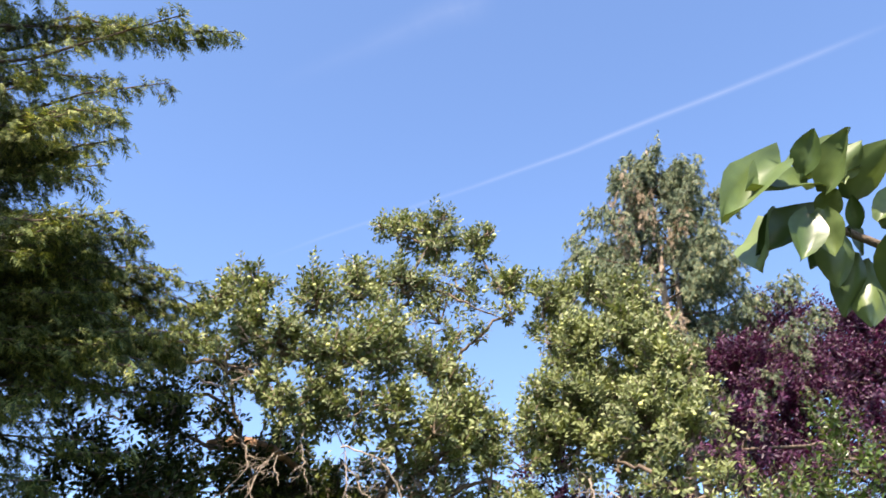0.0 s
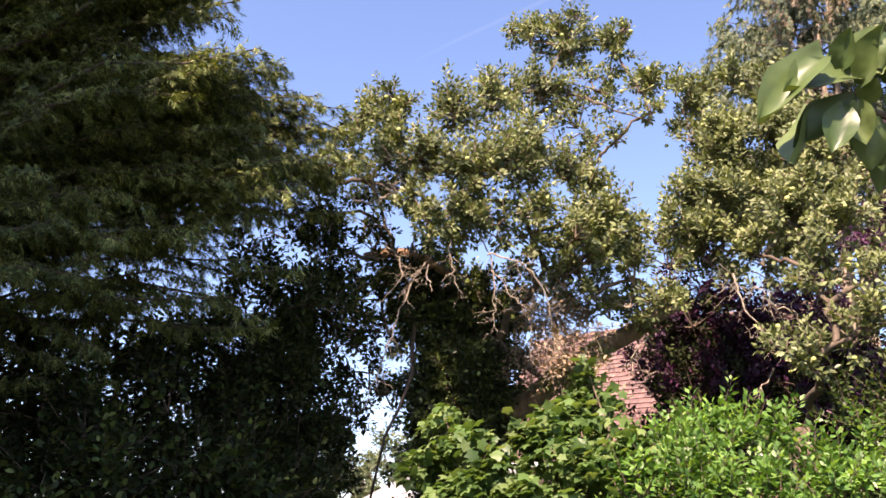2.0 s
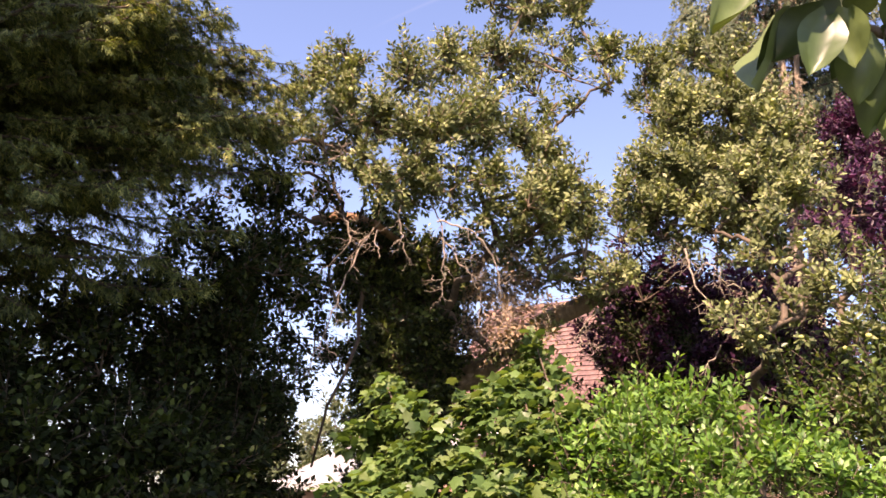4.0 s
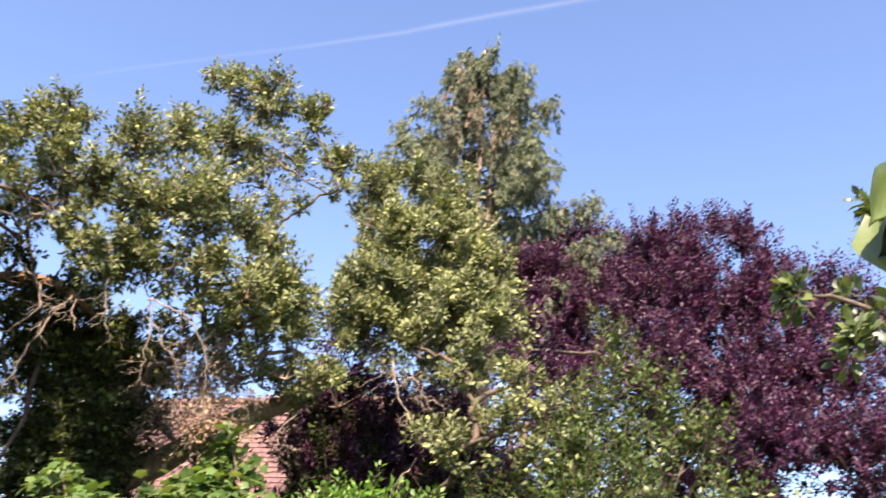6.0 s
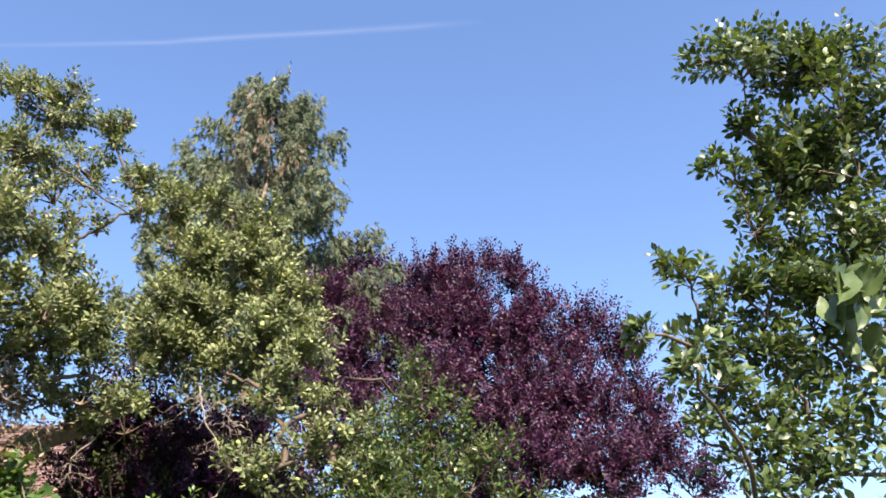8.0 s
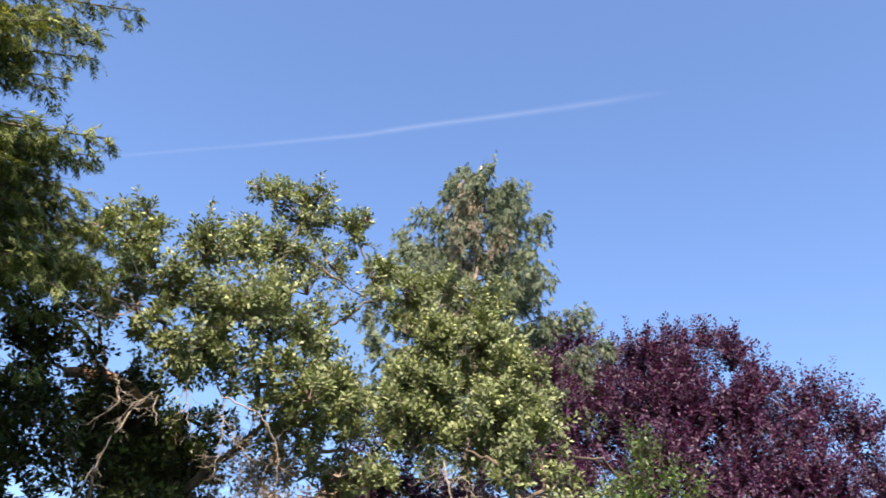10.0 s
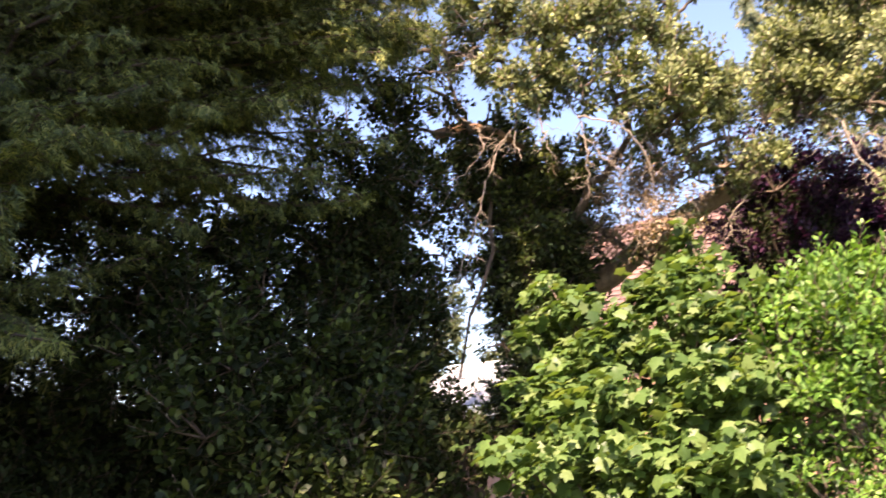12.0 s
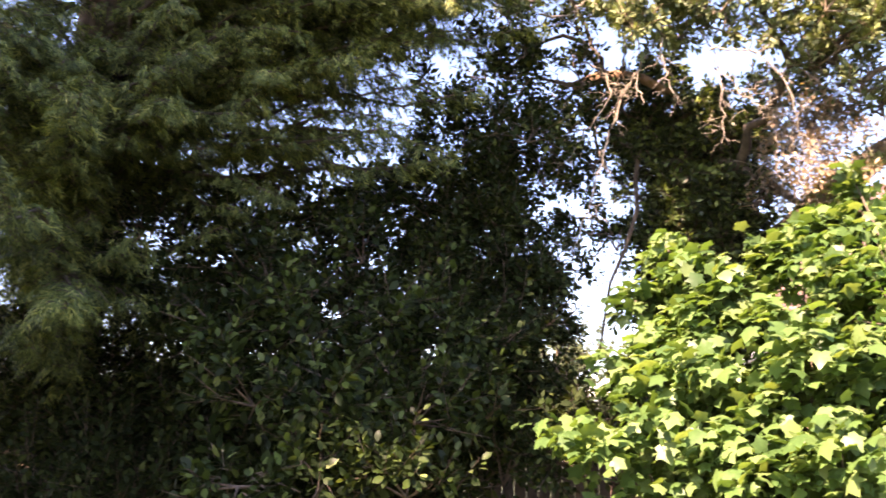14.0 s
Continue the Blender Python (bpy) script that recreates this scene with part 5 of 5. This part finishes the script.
hang, dry, arms = [], [], []
for h in np.arange(2.0, TOP - 0.1, 0.085):
    az = 2.4 * h / 0.085 + rng.uniform(-0.4, 0.4)
    out = min((2.6 if math.cos(az) < 0 else 2.15) if h > 11.0 else 3.0, 0.12 + 1.3 * (TOP - h) ** 0.52) * (min(1.0, 0.55 + 0.2 * (TOP - h)) if math.cos(az) > 0 else 1.0) * (rng.uniform(0.8, 1.0) if rng.random() < 0.65 else rng.uniform(0.4, 0.7))
    c = root + (0, 0, h)
    e = c + (out * math.cos(az), out * math.sin(az), rng.uniform(0.05, 0.4))
    arm = bent(c, e, -0.06, 0.12, 6)
    arms.append((arm, np.linspace(0.028, 0.008, 6)))
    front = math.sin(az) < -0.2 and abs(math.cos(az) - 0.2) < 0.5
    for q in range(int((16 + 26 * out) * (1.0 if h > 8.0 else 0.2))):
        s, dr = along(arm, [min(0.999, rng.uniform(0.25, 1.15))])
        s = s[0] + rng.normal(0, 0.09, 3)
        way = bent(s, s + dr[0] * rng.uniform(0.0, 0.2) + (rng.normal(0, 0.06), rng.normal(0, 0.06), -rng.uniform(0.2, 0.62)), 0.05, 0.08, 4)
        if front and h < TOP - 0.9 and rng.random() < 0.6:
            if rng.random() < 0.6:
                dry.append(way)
        else:
            hang.append(way)
for h in np.arange(TOP - 0.5, TOP + 0.25, 0.03):
    s = root + (rng.normal(0, 0.06), rng.normal(0, 0.06), h)
    hang.append(bent(s, s + (rng.normal(0, 0.1), rng.normal(0, 0.1), -rng.uniform(0.15, 0.35)), 0.05, 0.08, 4))
for a in arms:
    part_of("bough", mesh_from("bough", *tubes([a], 4), APPLE_BARK, True), weep)
part_of("crown", mesh_from("crown", *curtain(hang, STRAND, 0.2, 17), WEEP_LEAF), weep, kind="stuff")
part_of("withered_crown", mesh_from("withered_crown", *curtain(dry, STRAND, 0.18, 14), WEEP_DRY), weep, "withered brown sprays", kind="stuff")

# ---- near apple tree ----
near_tree = thing("apple_tree", (4.3, 5.1, 0), "leafy apple tree close by with large fresh green leaves", "tree", "apple trees")
fork = (4.2, 5.0, 1.7)
trunk = [(bent((4.3, 5.1, -0.1), fork, 0, 0.1, 6), np.linspace(0.14, 0.1, 6))]
tree_limbs(near_tree, trunk, limbs_to(NEAR + NEAR_LOW + [(3.6, 5.2, z, 0.3) for z in (2.2, 2.8, 3.4, 4.0, 4.6, 5.2)], fork, 0.035, 0.005), APPLE_BARK, 7)
NEAR_FRONT = [c for c in NEAR + NEAR_LOW if c[1] < 3.9]      # a bough that reaches towards the path
leafy(near_tree, NEAR_FRONT, NEAR_LEAF, 0.06, 900, 14, length=0.16, lift=0.15, clumps=4, tight=0.4, twig_w=0.002)
NEAR, NEAR_LOW = [[c for c in q if c[1] >= 3.9] for q in (NEAR, NEAR_LOW)]
leafy(near_tree, NEAR, NEAR_LEAF, 0.07, 700, 17, length=0.28, lift=0.6, clumps=6, tight=0.4, twig_w=0.003)
leafy(near_tree, NEAR_LOW, NEAR_LEAF, 0.066, 500, 17, length=0.3, lift=0.5, clumps=5, tight=0.4, twig_w=0.003)
leafy(near_tree, [(3.6, 5.1, z, 0.45) for z in (1.9, 2.4, 2.9, 3.4, 3.9, 4.4, 4.9, 5.3)], NEAR_LEAF, 0.085, 150, 14, twig_w=0.003)

# its long bough that hangs in close by
BLADE_V, BLADE_F = [], []
for i in range(7):
    u = i / 6
    w = 0.46 * math.sin(math.pi * min(1, 0.06 + u * 0.93)) ** 0.75 * (1 - 0.12 * u)
    for j in range(5):
        q = (j - 2) / 2
        BLADE_V.append((w * q, u, 0.16 * abs(q) - 0.25 * u * u + 0.04 * math.sin(8 * u + 2.5 * q)))
BLADE_F = flat([(5 * i + j, 5 * i + j + 1, 5 * i + j + 6, 5 * i + j + 5) for i in range(6) for j in range(4)])
blade_me = mesh_from("leaf", BLADE_V, BLADE_F[0], BLADE_F[1], BRANCH_LEAF, True)
way = np.array(BOUGH)
part_of("limb", mesh_from("limb", *tubes([(way, np.r_[np.linspace(0.0022, 0.004, len(way) - 3), 0.007, 0.012, 0.022])], 6), APPLE_BARK, True), near_tree)
for x, y, z, e, f, g, size, wide, lit in BOUGH_LEAVES:
    face = np.array((0.1, -0.95, 0.1)) if lit else np.array((-0.1, 0.6, 0.75))
    single_leaf(blade_me, near_tree, (x, y, z), (e, f, g), face + rng.normal(0, 0.2, 3), size, wide=1.05 * wide)

ROOF_X0, ROOF_X1 = -12.0, -7.6
# ---- neighbour's house and shed ----
house = thing("house", (-10, 26, 0), "brick house with a red-brown tiled roof beyond the trees", "house")
X0, X1, Y0, Z0, Y1, Z1 = -14.6, -4.1, 21.2, 4.25, 24.4, 8.45
bm = bmesh.new()
bmesh.ops.create_cube(bm, size=1.0, matrix=Matrix.Translation(((X0 + X1) / 2, Y1, Z0 / 2)) @ Matrix.Diagonal((X1 - X0 - 0.6, 2 * (Y1 - Y0) - 0.7, Z0 - 0.05, 1)))
part("wall", bm, BRICK, house)
bm = bmesh.new()
lo = [bm.verts.new(p) for p in ((X0, Y0, Z0), (X1, Y0, Z0), (X1, Y1, Z1), (X0, Y1, Z1), (X0, 2 * Y1 - Y0, Z0), (X1, 2 * Y1 - Y0, Z0))]
for f in ((0, 1, 2, 3), (3, 2, 5, 4), (0, 3, 4), (1, 5, 2), (0, 4, 5, 1)):
    bm.faces.new([lo[i] for i in f])
roof = part("roof", bm, TILE, house)
bm = bmesh.new()
bmesh.ops.create_cube(bm, size=1.0, matrix=Matrix.Translation(((X0 + X1) / 2, Y0 - 0.08, Z0 - 0.06)) @ Matrix.Diagonal((X1 - X0, 0.12, 0.12, 1)))
bmesh.ops.bevel(bm, geom=bm.edges[:], offset=0.03, segments=2, affect="EDGES")
part("gutter", bm, WHITE, house, "white plastic gutter")
bm = bmesh.new()
bmesh.ops.create_cone(bm, segments=10, radius1=0.13, radius2=0.13, depth=X1 - X0, cap_ends=True, matrix=Matrix.Translation(((X0 + X1) / 2, Y1, Z1 + 0.04)) @ Matrix.Rotation(radians(90), 4, "Y"))
part("ridge", bm, TILE, house)

shed = thing("shed", (-10.2, 14.2, 0), "low outbuilding with a grey felt roof and white fascia", "shed")
bm = bmesh.new()
bmesh.ops.create_cube(bm, size=1.0, matrix=Matrix.Translation((-10.3, 14.6, 1.2)) @ Matrix.Diagonal((2.6, 2.4, 2.5, 1)))
part("wall", bm, BRICK, shed)
slope = Matrix.Translation((-10.3, 14.2, 2.95)) @ Matrix.Rotation(radians(24), 4, "X")
bm = bmesh.new()
bmesh.ops.create_cube(bm, size=1.0, matrix=slope @ Matrix.Diagonal((3.0, 2.3, 0.07, 1)))
bmesh.ops.bevel(bm, geom=bm.edges[:], offset=0.01, segments=1, affect="EDGES")
part("roof", bm, FELT, shed, "grey felt roof")
for y, z, h in ((-1.2, -0.03, 0.18), (1.2, 0.05, 0.2)):
    bm = bmesh.new()
    bmesh.ops.create_cube(bm, size=1.0, matrix=slope @ Matrix.Translation((0, y, z)) @ Matrix.Diagonal((3.04, 0.05, h, 1)))
    part("fascia", bm, WHITE, shed, "white painted board")

# ---- garden fence behind the bushes ----
FENCE = plain_material("old_fence_wood", (0.055, 0.036, 0.024), (0.12, 0.082, 0.055), 5.0, 0.9, 0.5, "piece")
fence = thing("fence", (-8.2, 5.5, 0), "old dark brown wooden board fence behind the bushes", "fence")
fa, fb = Vector((-10.4, 0.5, 0)), Vector((-6.4, 9.6, 0))
run = (fb - fa).normalized()
off = Vector((-run.y, run.x, 0))
angle = math.atan2(run.y, run.x)
bm = bmesh.new()
bmesh.ops.create_cube(bm, size=1.0, matrix=Matrix.Diagonal((0.135, 0.022, 2.05, 1)))
bmesh.ops.bevel(bm, geom=bm.edges[:], offset=0.004, segments=1, affect="EDGES")
board_me = bpy.data.meshes.new("board")
bm.to_mesh(board_me)
bm.free()
board_me.materials.append(FENCE)
for k in range(int((fb - fa).length / 0.142)):
    ob = part_of("board", board_me, fence)
    ob.matrix_basis = Matrix.Translation(fa + run * (0.142 * k + 0.07) + Vector((0, 0, 1.06 + rng.uniform(-0.015, 0.015)))) @ Matrix.Rotation(angle + rng.normal(0, 0.01), 4, "Z") @ Matrix.Rotation(rng.normal(0, 0.004), 4, "Y")
for k in range(int((fb - fa).length / 1.8) + 1):
    bm = bmesh.new()
    bmesh.ops.create_cube(bm, size=1.0, matrix=Matrix.Translation(fa + run * (1.8 * k + 0.1) + off * 0.07 + Vector((0, 0, 1.03))) @ Matrix.Rotation(angle, 4, "Z") @ Matrix.Diagonal((0.09, 0.09, 2.2, 1)))
    bmesh.ops.bevel(bm, geom=bm.edges[:], offset=0.008, segments=1, affect="EDGES")
    part("post", bm, FENCE, fence)
for z in (0.4, 1.7):
    bm = bmesh.new()
    bmesh.ops.create_cube(bm, size=1.0, matrix=Matrix.Translation((fa + fb) / 2 + off * 0.03 + Vector((0, 0, z))) @ Matrix.Rotation(angle, 4, "Z") @ Matrix.Diagonal(((fb - fa).length, 0.035, 0.08, 1)))
    part("rail", bm, FENCE, fence)

# ---- trees in the distance ----
FAR_LEAF = leaf_material("distant_leaf", [(0.0, (0.05, 0.07, 0.035)), (0.7, (0.10, 0.13, 0.06)), (1.0, (0.17, 0.19, 0.10))], glow=0.25, gloss=0.6, patch=0.4)
for x, y, h in ((-19.5, 33.0, 6.0), (-24.0, 35.5, 8.2), (-29.0, 34.0, 9.6), (-34.5, 36.0, 7.4), (-40.0, 34.5, 9.0), (-46.0, 36.0, 10.5)):
    far = thing("far_tree", (x, y, 0), "green broad-leaved tree far beyond the garden", "tree", "trees in the distance")
    part_of("trunk", mesh_from("trunk", *tubes([(bent((x, y, -0.1), (x, y, h * 0.7), 0, 0.08, 6), np.linspace(0.22, 0.08, 6))], 7), DARK_BARK, True), far)
    lobes = [(x + rng.normal(0, 1.5), y + rng.normal(0, 1.3), rng.uniform(0.15, 0.86) * h, rng.uniform(0.7, 1.2)) for k in range(20)]
    leafy(far, lobes, FAR_LEAF, 0.34, 22, 12, length=0.8, lift=0.5, clumps=5, tight=0.4, template=(FOLD_V, FOLD_F), twig=DARK_BARK, twig_w=0.012)

# ---- vapour trail ----
def vapour(name, places, width, density, label):
    """A long thin streak of ice cloud, high up."""
    pts = [np.array([math.sin(radians(a)) * math.cos(radians(e)), math.cos(radians(a)) * math.cos(radians(e)), math.sin(radians(e))]) * 3000 for a, e in places]
    n = 60
    u = np.linspace(0, len(pts) - 1, n)
    k = np.minimum(u.astype(int), len(pts) - 2)
    P = np.array(pts)
    p = P[k] + (P[k + 1] - P[k]) * (u - k)[:, None]
    d = unit(np.gradient(p, axis=0))
    s = unit(np.cross(d, unit(p)))
    w = width * np.linspace(0.65, 1.35, n)[:, None]
    v = np.stack([p - s * w, p, p + s * w], 1).reshape(-1, 3)
    f, z = flat([(3 * i + j, 3 * i + j + 1, 3 * i + j + 4, 3 * i + j + 3) for i in range(n - 1) for j in range(2)])
    m, t, pr, out = nodes_of(name)
    me = mesh_from(name, v, f, z, m)
    uv = me.uv_layers.new(name="along")
    grid = np.stack([np.repeat(np.linspace(0, 1, n), 3), np.tile([0, 0.5, 1], n)], 1)
    uv.data.foreach_set("uv", grid[np.array(f)].ravel())
    c = t.nodes.new("ShaderNodeTexCoord")
    sep = t.nodes.new("ShaderNodeSeparateXYZ")
    t.links.new(c.outputs["UV"], sep.inputs[0])

    def calc(op, a, b):
        q = t.nodes.new("ShaderNodeMath")
        q.operation = op
        for sock, val in zip(q.inputs, (a, b)):
            if isinstance(val, bpy.types.NodeSocket):
                t.links.new(val, sock)
            else:
                sock.default_value = val
        return q.outputs[0]
    across = calc("PINGPONG", sep.outputs[1], 0.5)
    edge = calc("POWER", calc("MULTIPLY", across, 2.0), 1.6)
    along = ramp(t, sep.outputs[0], density)
    ns = t.nodes.new("ShaderNodeTexNoise")
    ns.inputs["Scale"].default_value, ns.inputs["Detail"].default_value = 14.0, 5.0
    mp = t.nodes.new("ShaderNodeMapping")
    mp.inputs["Scale"].default_value = (1.0, 0.15, 1.0)
    t.links.new(c.outputs["UV"], mp.inputs[0])
    t.links.new(mp.outputs[0], ns.inputs[0])
    a = calc("MULTIPLY", calc("MULTIPLY", edge, along), calc("ADD", ns.outputs["Fac"], 0.35))
    em = t.nodes.new("ShaderNodeEmission")
    em.inputs[0].default_value, em.inputs[1].default_value = (1, 1, 1, 1), VAPOUR
    tp = t.nodes.new("ShaderNodeBsdfTransparent")
    mx = t.nodes.new("ShaderNodeMixShader")
    t.links.new(a, mx.inputs[0])
    t.links.new(tp.outputs[0], mx.inputs[1])
    t.links.new(em.outputs[0], mx.inputs[2])
    t.links.new(mx.outputs[0], out.inputs[0])
    ob = new(name, me)
    ob.visible_shadow = False
    return tagged(ob, label, "vapour trail", kind="structure")


VAPOUR = 0.5
vapour("backdrop_trail", [(-44.7, 30.89), (-40.8, 32.72), (-36.7, 34.24), (-32.8, 35.56), (-28.8, 36.69), (-24.4, 37.82), (-19.8, 38.8), (-17.4, 39.36), (-12.5, 40.22), (-7.5, 40.83), (-2.5, 41.29), (2.6, 41.54), (6.6, 41.6)], 14, [(0.0, (0.0,) * 3), (0.1, (0.05,) * 3), (0.3, (0.05,) * 3), (0.36, (0.07,) * 3), (0.6, (0.125,) * 3), (0.85, (0.095,) * 3), (1.0, (0.0,) * 3)], "thin white vapour trail across the blue sky")
vapour("backdrop_haze", [(-46.8, 41.88), (-38.9, 45.43), (-31.9, 47.98), (-25.9, 49.02)], 70, [(0.0, (0.0,) * 3), (0.5, (0.03,) * 3), (0.8, (0.05,) * 3), (1.0, (0.0,) * 3)], "faint wisp of old vapour trail in the sky")

# ---- roof tiles ----
up = Vector((0, Y1 - Y0, Z1 - Z0))
nrm = Vector((0, -(Z1 - Z0), Y1 - Y0)).normalized()
step = up.normalized() * 0.2
rows_n, wide = int(up.length / 0.2), 0.26
bm = bmesh.new()
bmesh.ops.create_cube(bm, size=1.0, matrix=Matrix.Diagonal((wide - 0.005, 0.26, 0.04, 1)))
tile_me = bpy.data.meshes.new("tile")
bm.to_mesh(tile_me)
bm.free()
tile_me.materials.append(TILE_PIECE)
turn = Matrix((Vector((1, 0, 0)), up.normalized(), nrm)).transposed().to_4x4() @ Matrix.Rotation(radians(-8), 4, "X")
base = Vector(house.location)
for r in range(rows_n):
    for k in range(int((ROOF_X1 - ROOF_X0) / wide)):
        if r < rows_n - 17:
            continue
        p = Vector((ROOF_X0 + wide * (k + 0.5 * (r % 2)), Y0, Z0)) + step * (r + 0.55) + nrm * (0.03 + rng.uniform(-0.004, 0.004))
        ob = part_of("tile", tile_me, roof)
        ob.matrix_basis = Matrix.Translation(p) @ turn @ Matrix.Rotation(radians(rng.normal(0, 0.8)), 4, "Z")
strip = []
for r in range(rows_n):
    for x0, x1 in ((X0, ROOF_X0), (ROOF_X1 + wide * 0.5, X1)) if r >= rows_n - 17 else ((X0, X1),):
        k = int((x1 - x0) / wide)
        for q in range(k):
            strip.append(Matrix.Translation(Vector((x0 + wide * (q + 0.5 + 0.5 * (r % 2)), Y0, Z0)) + step * (r + 0.55) + nrm * (0.03 + rng.uniform(-0.004, 0.004))) @ turn)
cube = np.array([v.co[:] for v in tile_me.vertices])
cf = flat([list(p.vertices) for p in tile_me.polygons])
vs = np.concatenate([cube @ np.array(m.to_3x3()).T + np.array(m.translation) for m in strip])
fs = (np.array(cf[0])[None] + 8 * np.arange(len(strip))[:, None]).ravel()
ob = part_of("tile_rest", mesh_from("tile_rest", vs, fs, np.tile(cf[1], len(strip)), TILE), roof, kind="stuff")
